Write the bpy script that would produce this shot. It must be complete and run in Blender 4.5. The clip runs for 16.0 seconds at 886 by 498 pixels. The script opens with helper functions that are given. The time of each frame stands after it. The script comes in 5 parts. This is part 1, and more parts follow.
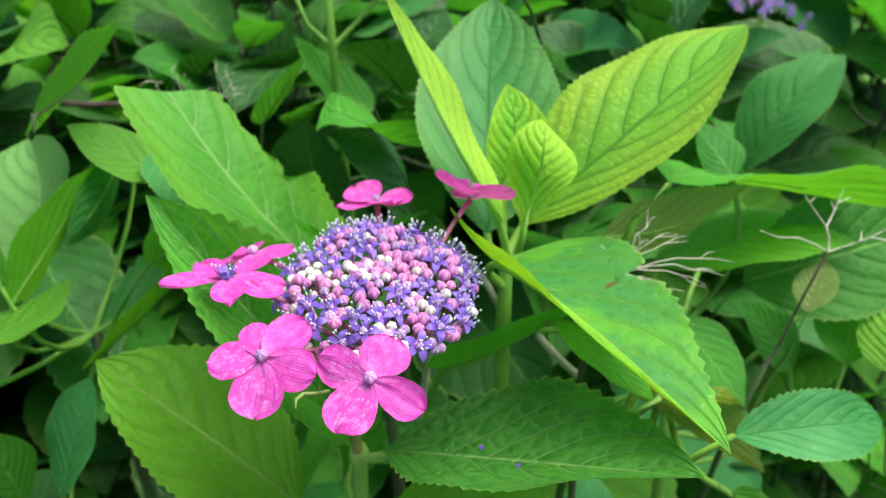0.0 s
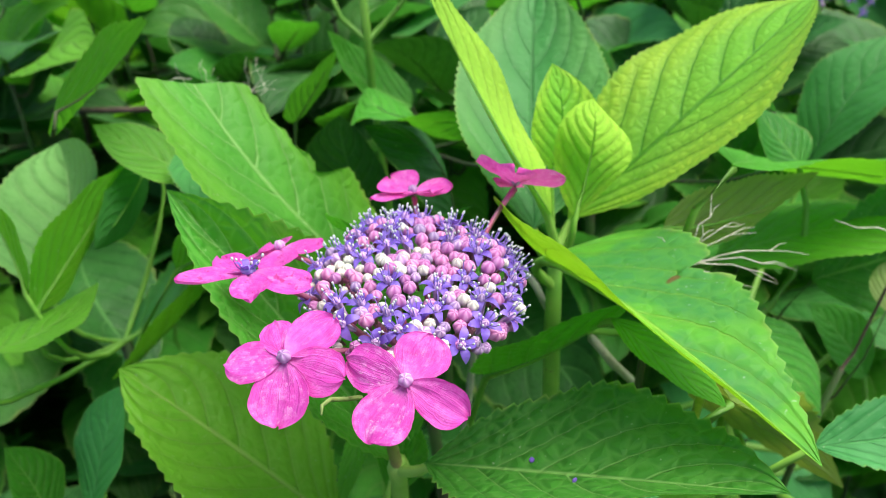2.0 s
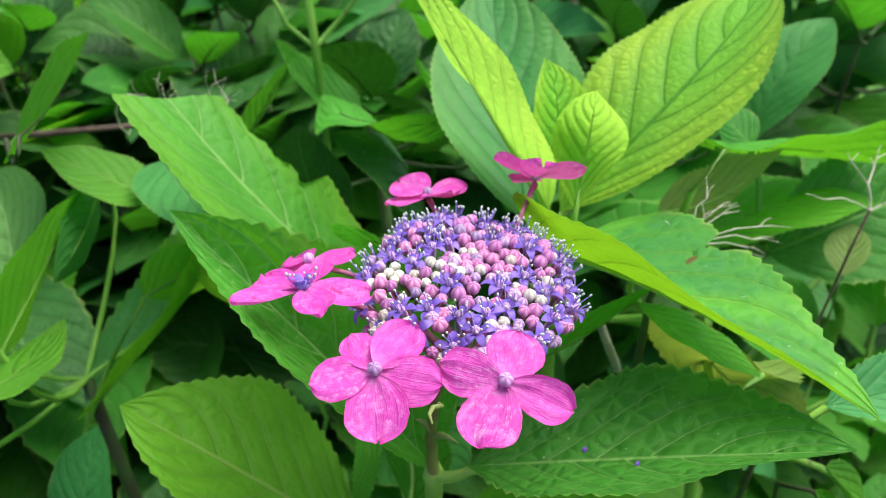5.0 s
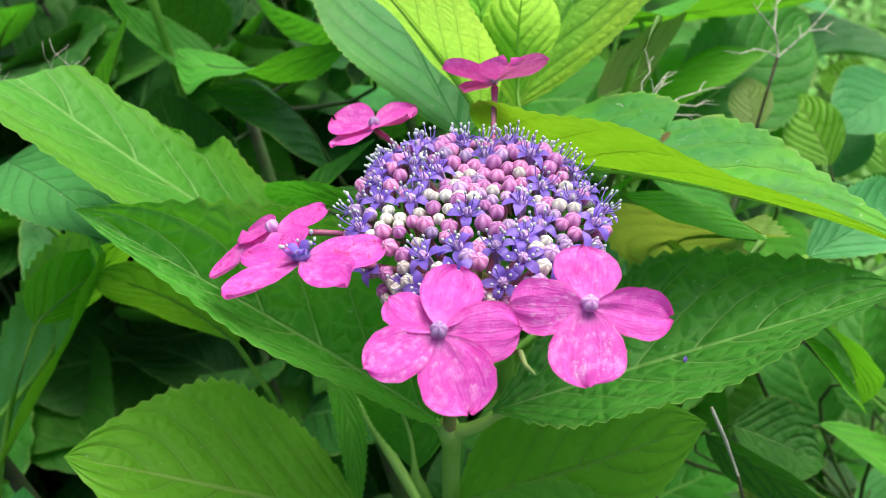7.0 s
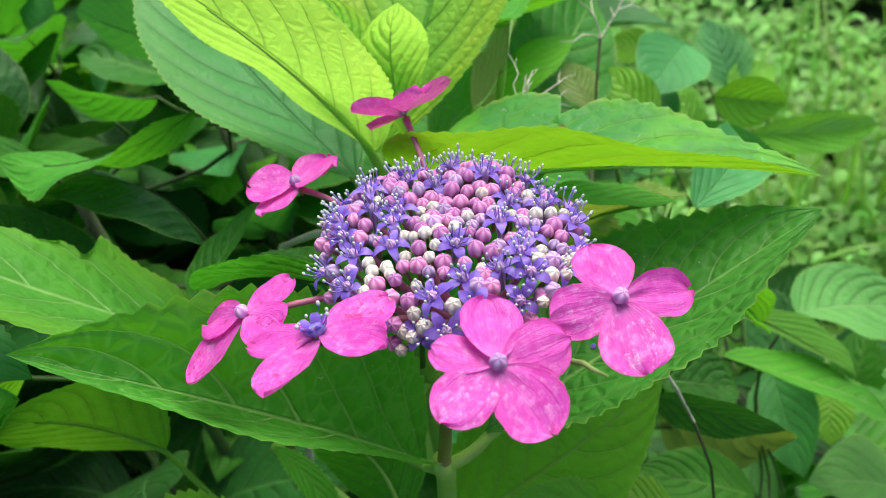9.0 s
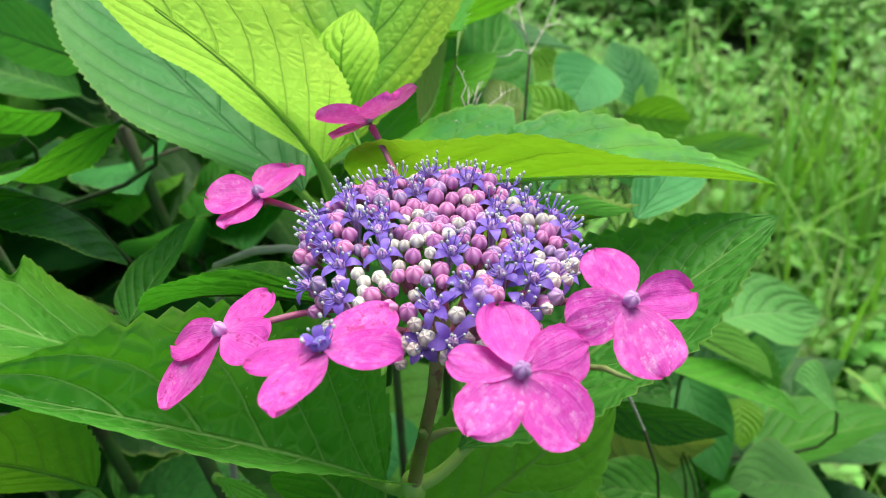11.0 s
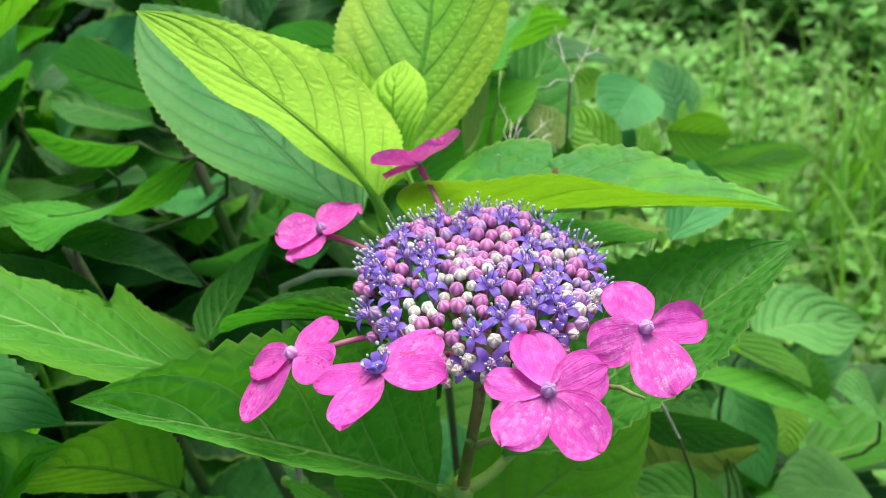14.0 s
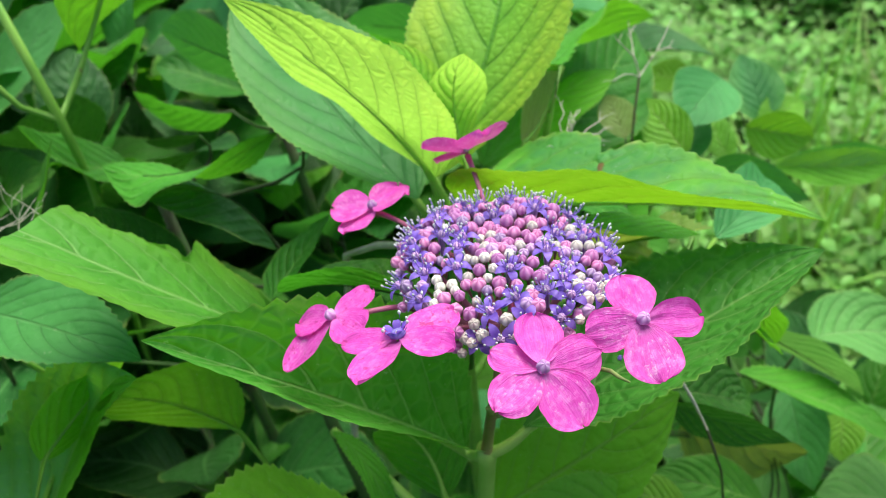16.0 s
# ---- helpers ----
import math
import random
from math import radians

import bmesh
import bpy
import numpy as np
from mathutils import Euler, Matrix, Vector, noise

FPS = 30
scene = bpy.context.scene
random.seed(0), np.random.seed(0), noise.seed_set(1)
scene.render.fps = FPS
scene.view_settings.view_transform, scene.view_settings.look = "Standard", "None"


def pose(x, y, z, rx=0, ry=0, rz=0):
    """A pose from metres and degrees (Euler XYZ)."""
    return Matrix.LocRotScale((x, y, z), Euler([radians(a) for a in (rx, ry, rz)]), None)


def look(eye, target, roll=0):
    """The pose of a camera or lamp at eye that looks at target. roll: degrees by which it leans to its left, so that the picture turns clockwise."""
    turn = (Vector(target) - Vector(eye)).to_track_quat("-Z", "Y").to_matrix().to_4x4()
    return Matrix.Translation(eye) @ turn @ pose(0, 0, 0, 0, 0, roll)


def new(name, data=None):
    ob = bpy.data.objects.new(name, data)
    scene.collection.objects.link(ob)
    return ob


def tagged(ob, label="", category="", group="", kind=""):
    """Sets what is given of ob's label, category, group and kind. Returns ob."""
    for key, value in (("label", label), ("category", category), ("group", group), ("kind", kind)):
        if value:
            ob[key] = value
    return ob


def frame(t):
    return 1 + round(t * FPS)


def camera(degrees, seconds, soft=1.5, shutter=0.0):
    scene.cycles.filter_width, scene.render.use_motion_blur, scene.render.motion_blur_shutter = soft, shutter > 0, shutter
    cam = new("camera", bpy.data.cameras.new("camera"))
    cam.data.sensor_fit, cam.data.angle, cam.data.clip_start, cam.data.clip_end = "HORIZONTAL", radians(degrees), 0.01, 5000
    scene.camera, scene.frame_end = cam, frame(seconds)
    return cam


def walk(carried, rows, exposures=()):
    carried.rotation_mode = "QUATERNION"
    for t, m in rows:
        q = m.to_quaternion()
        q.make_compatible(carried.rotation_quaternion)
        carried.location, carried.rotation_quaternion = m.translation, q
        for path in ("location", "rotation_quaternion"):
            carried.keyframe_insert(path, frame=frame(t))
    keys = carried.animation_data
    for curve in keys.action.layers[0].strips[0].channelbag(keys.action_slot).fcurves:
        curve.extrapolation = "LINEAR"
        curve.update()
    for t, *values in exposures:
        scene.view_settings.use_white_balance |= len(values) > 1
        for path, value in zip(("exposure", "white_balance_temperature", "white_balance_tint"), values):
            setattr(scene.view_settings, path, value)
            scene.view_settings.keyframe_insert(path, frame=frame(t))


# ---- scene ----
cam = camera(56.7, 16.0, soft=0.9)
cam.data.dof.use_dof, cam.data.dof.focus_distance, cam.data.dof.aperture_fstop = True, 0.168, 24.0
METRES, EYE, TILT, LEAN, TURN = 0.29, 0.95, -34.0, 0.0, 0.0
ROWS = [
    (0.0, 0.0, 0.0, 0.0, 0.0, 0.0, -0.0),
    (0.5, 0.0107, 0.0257, -0.0206, 2.32, 1.0, -0.73),
    (1.0, -0.0046, 0.0231, -0.0002, 3.16, 1.59, -0.54),
    (1.5, -0.0208, 0.0573, -0.0241, 3.18, 1.23, 0.33),
    (2.0, -0.0001, 0.0757, -0.0196, 3.03, 0.95, 0.83),
    (2.5, -0.0246, 0.0627, -0.0149, 2.2, 1.43, 1.12),
    (3.0, -0.0493, 0.0517, -0.0246, 1.65, 1.46, 1.59),
    (3.5, -0.048, 0.0333, -0.0322, 0.43, 1.62, 1.99),
    (6.0, -0.1986, 0.1432, 0.0007, -10.57, -1.77, 11.28),
    (6.5, -0.2058, 0.1685, 0.0036, -14.06, -4.4, 14.92),
    (7.0, -0.2506, 0.2066, 0.004, -17.62, -6.04, 18.32),
    (7.5, -0.2852, 0.2481, 0.0263, -22.31, -7.97, 22.5),
    (8.0, -0.3072, 0.2411, 0.0315, -26.88, -8.67, 27.26),
    (8.5, -0.3405, 0.252, 0.0494, -31.1, -10.17, 30.28),
    (9.0, -0.3501, 0.2641, 0.0639, -35.3, -11.78, 31.11),
    (9.5, -0.3547, 0.2955, 0.0694, -39.01, -13.22, 30.81),
    (12.0, -0.4093, 0.3354, 0.0993, -45.63, -15.17, 30.24),
    (12.5, -0.4088, 0.3506, 0.1005, -45.19, -14.92, 30.59),
    (13.0, -0.4157, 0.3459, 0.1002, -43.18, -14.15, 30.99),
    (13.5, -0.4055, 0.3081, 0.1185, -41.52, -13.35, 31.56),
    (14.0, -0.4219, 0.2506, 0.1198, -40.72, -12.63, 31.81),
    (14.5, -0.4336, 0.2021, 0.1228, -40.04, -11.94, 31.86),
    (15.0, -0.4315, 0.1862, 0.1242, -38.83, -11.47, 31.61),
    (15.5, -0.4132, 0.1782, 0.116, -36.04, -11.19, 30.58),
    (16.0, -0.4159, 0.1678, 0.1093, -32.31, -10.11, 28.94),
]
walk(cam, [(t, pose(0, 0, EYE, TILT, LEAN, TURN) @ pose(METRES * x, METRES * y, METRES * z, 90 + pitch, roll, yaw)) for t, x, y, z, yaw, pitch, roll in ROWS],
     exposures=((0.0, 0.56), (3.5, 0.55), (6.0, 0.51), (9.0, 0.43), (12.0, 0.40), (14.0, 0.44), (16.0, 0.48)))

# ---- daylight: bright open shade ----
SUN_UP, SUN_TURN = 70.0, 78.0
world = bpy.data.worlds.new("sky")
scene.world = world
world.use_nodes = True
sky = world.node_tree.nodes.new("ShaderNodeTexSky")
sky.sky_type, sky.sun_disc = "NISHITA", False
sky.sun_elevation, sky.sun_rotation = radians(SUN_UP), radians(SUN_TURN)
sky.air_density, sky.dust_density, sky.ozone_density = 1.0, 4.0, 1.0
back = world.node_tree.nodes["Background"]
back.inputs["Strength"].default_value = 0.125
world.node_tree.links.new(sky.outputs[0], back.inputs["Color"])
sun_data = bpy.data.lights.new("sun", "SUN")
sun_data.energy, sun_data.angle, sun_data.color = 3.3, radians(50), (1.0, 0.96, 0.88)
sun = new("sun", sun_data)
a, e = radians(SUN_TURN), radians(SUN_UP)
sun.matrix_world = look((math.sin(a) * math.cos(e) * 6, math.cos(a) * math.cos(e) * 6, math.sin(e) * 6), (0, 0.2, 0.8))


# ---- materials ----
class Net:
    """A node tree with short ways to add nodes."""

    def __init__(self, name):
        self.mat = bpy.data.materials.new(name)
        self.mat.use_nodes = True
        self.tree = self.mat.node_tree
        self.tree.nodes.clear()

    def add(self, kind, **values):
        n = self.tree.nodes.new("ShaderNode" + kind)
        for k, v in values.items():
            if k == "op":
                n.operation = v
            elif k == "blend":
                n.data_type, n.blend_type = "RGBA", v
            elif k == "feature":
                n.feature = v
            else:
                self.put(n.inputs[int(k[1:])] if k[0] == "i" and k[1:].isdigit() else n.inputs[k.replace("_", " ")], v)
        return n

    def put(self, socket, v):
        if isinstance(v, bpy.types.NodeSocket):
            self.tree.links.new(v, socket)
        else:
            socket.default_value = v

    def math(self, op, a, b=0.0, c=0.0):
        n = self.tree.nodes.new("ShaderNodeMath")
        n.operation = op
        for s, v in zip(n.inputs, (a, b, c)):
            self.put(s, v)
        return n.outputs[0]

    def mix(self, f, a, b, blend="MIX"):
        n = self.tree.nodes.new("ShaderNodeMix")
        n.data_type, n.blend_type = "RGBA", blend
        self.put(n.inputs[0], f)
        for s, v in ((n.inputs[6], a), (n.inputs[7], b)):
            self.put(s, v if isinstance(v, bpy.types.NodeSocket) else (*v, 1.0))
        return n.outputs[2]

    def ramp(self, v, lo, hi, a=0.0, b=1.0):
        n = self.tree.nodes.new("ShaderNodeMapRange")
        n.interpolation_type = "SMOOTHSTEP"
        for i, x in enumerate((v, lo, hi, a, b)):
            self.put(n.inputs[i], x)
        return n.outputs[0]

    def noise(self, scale, detail=3.0, where=None, rough=0.55):
        n = self.tree.nodes.new("ShaderNodeTexNoise")
        n.inputs["Scale"].default_value, n.inputs["Detail"].default_value, n.inputs["Roughness"].default_value = scale, detail, rough
        self.put(n.inputs["Vector"], where or self.coords())
        return n.outputs["Fac"]

    def coords(self):
        return self.add("TexCoord").outputs["Object"]

    def finish(self, shader, bump=None, height=0.0003, strength=0.6):
        out = self.add("OutputMaterial")
        self.tree.links.new(shader.outputs[0], out.inputs[0])
        if bump is not None:
            b = self.add("Bump")
            b.inputs["Strength"].default_value, b.inputs["Distance"].default_value = strength, height
            self.put(b.inputs["Height"], bump)
            for n in self.tree.nodes:
                if n.bl_idname in ("ShaderNodeBsdfPrincipled", "ShaderNodeBsdfTranslucent"):
                    self.tree.links.new(b.outputs[0], n.inputs["Normal"])
        return self.mat


def leaf_material(name, top, light, vein, through_col, veins=7.0, gloss=0.48, glow=0.35, edge=(0.3, 0.25, 0.08), net_scale=190.0, vein_mix=0.6, spots=0.0, hollow_shade=0.26, net_mix=0.10, rim=None, far_half=None, scar=None, quilt=0.26, ridge=0.5):
    """A leaf blade: midrib, side veins and a net of fine veins by its own map (along, across), shifts of tone, shade
    painted along the side veins, fine relief; light passes through.
    """
    n = Net(name)
    sep = n.add("SeparateXYZ")
    uv = n.add("UVMap")
    n.tree.links.new(uv.outputs[0], sep.inputs[0])
    u, v = sep.outputs[0], sep.outputs[1]
    av = n.math("ABSOLUTE", v)
    rnd = n.add("ObjectInfo").outputs["Random"]
    wob = n.math("MULTIPLY_ADD", n.noise(30.0, 2.0), 0.05, -0.025)
    lean = n.math("MULTIPLY", n.math("POWER", av, 1.25), 0.42)
    row = n.math("MULTIPLY", n.math("ADD", n.math("SUBTRACT", u, lean), wob), veins)
    near = n.math("ABSOLUTE", n.math("SUBTRACT", n.math("FRACT", n.math("ADD", row, n.math("MULTIPLY", n.math("SIGN", v), 0.22))), 0.5))
    thick = n.math("MULTIPLY_ADD", av, -0.030, 0.062)
    side = n.ramp(near, n.math("MULTIPLY", thick, 0.25), thick, 1.0, 0.0)
    side = n.math("MULTIPLY", side, n.ramp(av, 0.70, 0.93, 1.0, 0.0))
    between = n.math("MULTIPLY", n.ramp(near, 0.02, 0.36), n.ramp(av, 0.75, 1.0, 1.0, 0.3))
    rib = n.ramp(av, 0.012, n.math("MULTIPLY_ADD", u, -0.035, 0.056), 1.0, 0.0)
    # small veins cross from side vein to side vein and part the blade into swollen cells
    vor = n.add("TexVoronoi", feature="DISTANCE_TO_EDGE")
    vor.inputs["Scale"].default_value = net_scale
    warp = n.add("TexNoise", Scale=net_scale * 0.8, Detail=2.0)
    n.put(warp.inputs["Vector"], n.coords())
    bent = n.add("VectorMath")
    bent.operation = "SCALE"
    n.tree.links.new(warp.outputs["Color"], bent.inputs[0])
    bent.inputs["Scale"].default_value = 0.55 / net_scale
    cells = n.add("VectorMath")
    n.put(cells.inputs[0], n.coords())
    n.tree.links.new(bent.outputs[0], cells.inputs[1])
    n.tree.links.new(cells.outputs[0], vor.inputs["Vector"])
    fine = n.ramp(vor.outputs["Distance"], 0.01, 0.16, 1.0, 0.0)
    pillow = n.ramp(vor.outputs["Distance"], 0.0, 0.36)
    veiny = n.math("MAXIMUM", n.math("MULTIPLY", side, 0.85), rib)
    broad = n.noise(14.0, 3.0)
    small = n.noise(160.0, 3.0)
    base = n.mix(n.ramp(broad, 0.38, 0.62), [c * 0.9 for c in top], [c * 1.06 for c in light])
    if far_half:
        # the half that folds away is painted duller and bluer for its sheen, in uneven patches
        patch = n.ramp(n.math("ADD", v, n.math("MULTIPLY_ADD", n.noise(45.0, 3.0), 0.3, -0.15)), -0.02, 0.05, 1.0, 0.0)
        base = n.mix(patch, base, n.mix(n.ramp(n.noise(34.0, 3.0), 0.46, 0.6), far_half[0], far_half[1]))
    if rim:
        base = n.mix(n.ramp(n.math("ADD", av, n.math("MULTIPLY_ADD", broad, 0.5, -0.25)), 0.25, 0.95), base, rim)
    base = n.mix(n.math("MULTIPLY", small, 0.35), base, [c * 0.72 for c in top])
    # the dip along each side vein is darkened in colour, as relief shade
    base = n.mix(n.math("MULTIPLY", n.math("SUBTRACT", 1.0, between), hollow_shade), base, [c * 0.5 for c in top])
    base = n.mix(n.math("MULTIPLY", n.math("MULTIPLY", fine, net_mix), n.math("SUBTRACT", 1.0, veiny)), base, vein)
    base = n.mix(n.math("MAXIMUM", n.math("MULTIPLY", side, vein_mix), n.math("MULTIPLY", rib, 0.85)), base, vein)
    worn = n.math("MULTIPLY", n.ramp(av, 0.93, 1.0), n.ramp(n.noise(60.0, 2.0), 0.5, 0.66))
    base = n.mix(n.math("MULTIPLY", worn, 0.4), base, edge)
    pale_rim = n.math("MULTIPLY", n.ramp(av, 0.965, 0.998), 0.5)
    base = n.mix(pale_rim, base, (0.30, 0.52, 0.10))
    if scar:
        # a dead brown patch at (along, across)
        off = n.math("ADD", n.math("POWER", n.math("MULTIPLY", n.math("SUBTRACT", u, scar[0]), 1.0 / scar[2]), 2.0), n.math("POWER", n.math("MULTIPLY", n.math("SUBTRACT", v, scar[1]), 1.0 / scar[3]), 2.0))
        dead = n.ramp(n.math("ADD", off, n.math("MULTIPLY_ADD", small, 1.2, -0.6)), 0.6, 1.1, 1.0, 0.0)
        base = n.mix(dead, base, (0.13, 0.06, 0.025))
    if spots:
        speck = n.ramp(n.noise(420.0, 2.0), 0.70, 0.76)
        base = n.mix(n.math("MULTIPLY", speck, spots), base, (0.16, 0.12, 0.05))
    # pale dust
    base = n.mix(n.math("MULTIPLY", n.ramp(n.noise(750.0, 1.0), 0.735, 0.765), 0.45), base, (0.50, 0.58, 0.38))
    hsv = n.add("HueSaturation", Color=base)
    n.put(hsv.inputs["Value"], n.math("MULTIPLY_ADD", rnd, 0.3, 0.86))
    n.put(hsv.inputs["Hue"], n.math("MULTIPLY_ADD", rnd, 0.018, 0.491))
    p = n.add("BsdfPrincipled", Base_Color=hsv.outputs[0])
    p.inputs["Specular IOR Level"].default_value = 0.36
    n.put(p.inputs["Roughness"], n.math("MULTIPLY_ADD", small, 0.2, gloss))
    t = n.add("BsdfTranslucent", Color=n.mix(n.math("MULTIPLY", veiny, 0.6), through_col, [c * 0.45 for c in through_col]))
    m = n.add("MixShader", i0=glow)
    n.tree.links.new(p.outputs[0], m.inputs[1])
    n.tree.links.new(t.outputs[0], m.inputs[2])
    swollen = n.math("MULTIPLY_ADD", pillow, quilt, n.math("MULTIPLY", between, ridge))
    relief = n.math("ADD", n.math("MULTIPLY_ADD", veiny, -0.7, swollen), n.math("MULTIPLY_ADD", n.noise(75.0, 3.0), 0.6, n.math("MULTIPLY", small, 0.3)))
    return n.finish(m, relief, 0.0016, 0.62)


def soft_material(name, a, b, scale, gloss=0.5, glow=0.0, through_col=(0.5, 0.5, 0.5), dark=None, dark_scale=300.0, dark_at=0.62, bump_scale=250.0, height=0.0002, shift=0.2):
    """Two tones that drift into one another, with fine grain; light may pass through."""
    n = Net(name)
    rnd = n.add("ObjectInfo").outputs["Random"]
    col = n.mix(n.ramp(n.noise(scale, 3.0), 0.35, 0.65), a, b)
    if dark:
        col = n.mix(n.math("MULTIPLY", n.ramp(n.noise(dark_scale, 2.0), dark_at, dark_at + 0.08), 0.75), col, dark)
    hsv = n.add("HueSaturation", Color=col)
    n.put(hsv.inputs["Value"], n.math("MULTIPLY_ADD", rnd, shift, 1.0 - shift / 2))
    p = n.add("BsdfPrincipled", Base_Color=hsv.outputs[0], Roughness=gloss)
    p.inputs["Specular IOR Level"].default_value = 0.35
    last = p
    if glow:
        t = n.add("BsdfTranslucent", Color=(*through_col, 1.0))
        last = n.add("MixShader", i0=glow)
        n.tree.links.new(p.outputs[0], last.inputs[1])
        n.tree.links.new(t.outputs[0], last.inputs[2])
    return n.finish(last, n.noise(bump_scale, 3.0), height, 0.5)


def leafy_material(name, a, b, scale, gloss, glow, through_col):
    """Small leaves in their hundreds: each one its own tone."""
    n = Net(name)
    own = n.add("NewGeometry").outputs["Random Per Island"]
    col = n.mix(n.ramp(n.noise(scale, 3.0), 0.35, 0.65), a, b)
    hsv = n.add("HueSaturation", Color=col)
    n.put(hsv.inputs["Value"], n.math("MULTIPLY_ADD", own, 0.9, 0.35))
    n.put(hsv.inputs["Hue"], n.math("MULTIPLY_ADD", own, 0.025, 0.474))
    p = n.add("BsdfPrincipled", Base_Color=hsv.outputs[0], Roughness=gloss)
    p.inputs["Specular IOR Level"].default_value = 0.35
    t = n.add("BsdfTranslucent", Color=(*through_col, 1.0))
    last = n.add("MixShader", i0=glow)
    n.tree.links.new(p.outputs[0], last.inputs[1])
    n.tree.links.new(t.outputs[0], last.inputs[2])
    return n.finish(last, n.noise(250.0, 3.0), 0.0002, 0.5)


def bud_material(name, valley, ridge):
    """A flower bud: darker along the seams between its five lobes, paler on the ridges and the tip."""
    n = Net(name)
    sep = n.add("SeparateXYZ")
    n.tree.links.new(n.coords(), sep.inputs[0])
    turn = n.math("ARCTAN2", sep.outputs[1], sep.outputs[0])
    lobes = n.math("MULTIPLY_ADD", n.math("COSINE", n.math("MULTIPLY", turn, 5.0)), 0.5, 0.5)
    rnd = n.add("ObjectInfo").outputs["Random"]
    col = n.mix(n.ramp(n.math("ADD", lobes, n.math("MULTIPLY_ADD", n.noise(700.0, 2.0), 0.5, -0.25)), -0.35, 1.0), valley, ridge)
    hsv = n.add("HueSaturation", Color=col)
    n.put(hsv.inputs["Value"], n.math("MULTIPLY_ADD", rnd, 0.5, 0.75))
    n.put(hsv.inputs["Hue"], n.math("MULTIPLY_ADD", rnd, 0.06, 0.46))
    p = n.add("BsdfPrincipled", Base_Color=hsv.outputs[0], Roughness=0.5)
    p.inputs["Specular IOR Level"].default_value = 0.3
    return n.finish(p, lobes, 0.0003, 0.5)


def petal_material(name, pale, freckles):
    """Sterile florets: bright pink, streaked along the veins, with bleached blotches and maroon freckles."""
    n = Net(name)
    uv = n.add("UVMap")
    sep = n.add("SeparateXYZ")
    n.tree.links.new(uv.outputs[0], sep.inputs[0])
    u, v = sep.outputs[0], sep.outputs[1]
    own = n.add("ObjectInfo").outputs["Random"]
    rnd = n.math("MULTIPLY", own, 40.0)

    def fan(along, across):
        return n.add("CombineXYZ", i0=n.math("MULTIPLY", u, along), i1=n.math("MULTIPLY", v, across), i2=rnd).outputs[0]

    streak = n.noise(1.0, 5.0, fan(4.5, 13.0), 0.6)
    blotch = n.noise(1.0, 3.0, fan(2.6, 2.2), 0.55)
    mottle = n.noise(520.0, 4.0, None, 0.7)
    worn = n.math("MULTIPLY", n.ramp(n.math("FRACT", n.math("MULTIPLY", own, 7.3)), 0.1, 0.9, 0.25, 1.0), pale)
    vein = n.ramp(n.math("ABSOLUTE", n.math("SUBTRACT", n.math("FRACT", n.math("ADD", n.math("MULTIPLY", v, n.math("MULTIPLY_ADD", u, -1.0, 3.6)), n.math("MULTIPLY_ADD", blotch, 0.9, 0.1))), 0.5)), 0.02, 0.11, 1.0, 0.0)
    col = n.mix(n.ramp(streak, 0.30, 0.70), (0.72, 0.050, 0.46), (0.80, 0.105, 0.59))
    col = n.mix(n.math("MULTIPLY", n.ramp(mottle, 0.42, 0.70), 0.3), col, (0.88, 0.24, 0.72))
    col = n.mix(n.math("MULTIPLY", n.ramp(n.math("MULTIPLY_ADD", mottle, 0.8, n.math("MULTIPLY", blotch, 0.35)), 0.52, 0.74), worn), col, (0.92, 0.36, 0.80))
    col = n.mix(n.math("MULTIPLY", n.ramp(n.math("MULTIPLY_ADD", n.noise(1100.0, 3.0, None, 0.7), 0.75, n.math("MULTIPLY", blotch, 0.40)), 0.64, 0.74), worn), col, (0.97, 0.66, 0.86))
    col = n.mix(n.math("MULTIPLY", vein, 0.07), col, (0.68, 0.03, 0.38))
    col = n.mix(n.math("MULTIPLY", n.ramp(n.noise(800.0, 3.0, None, 0.6), 0.60, 0.66), freckles), col, (0.52, 0.012, 0.20))
    col = n.mix(n.math("MULTIPLY", n.ramp(n.math("MULTIPLY_ADD", streak, 0.25, u), 0.14, 0.42, 1.0, 0.0), 0.5), col, (0.90, 0.32, 0.76))
    rim = n.math("MAXIMUM", n.ramp(n.math("ABSOLUTE", v), 0.88, 1.0), n.ramp(u, 0.94, 1.0))
    col = n.mix(n.math("MULTIPLY", rim, 0.5), col, (0.76, 0.05, 0.36))
    p = n.add("BsdfPrincipled", Base_Color=col, Roughness=0.46)
    p.inputs["Specular IOR Level"].default_value = 0.35
    t = n.add("BsdfTranslucent", Color=(0.9, 0.10, 0.55, 1.0))
    m = n.add("MixShader", i0=0.3)
    n.tree.links.new(p.outputs[0], m.inputs[1])
    n.tree.links.new(t.outputs[0], m.inputs[2])
    return n.finish(m, n.math("SUBTRACT", n.math("MULTIPLY_ADD", mottle, 0.7, streak), n.math("MULTIPLY", vein, 0.3)), 0.0006, 0.35)


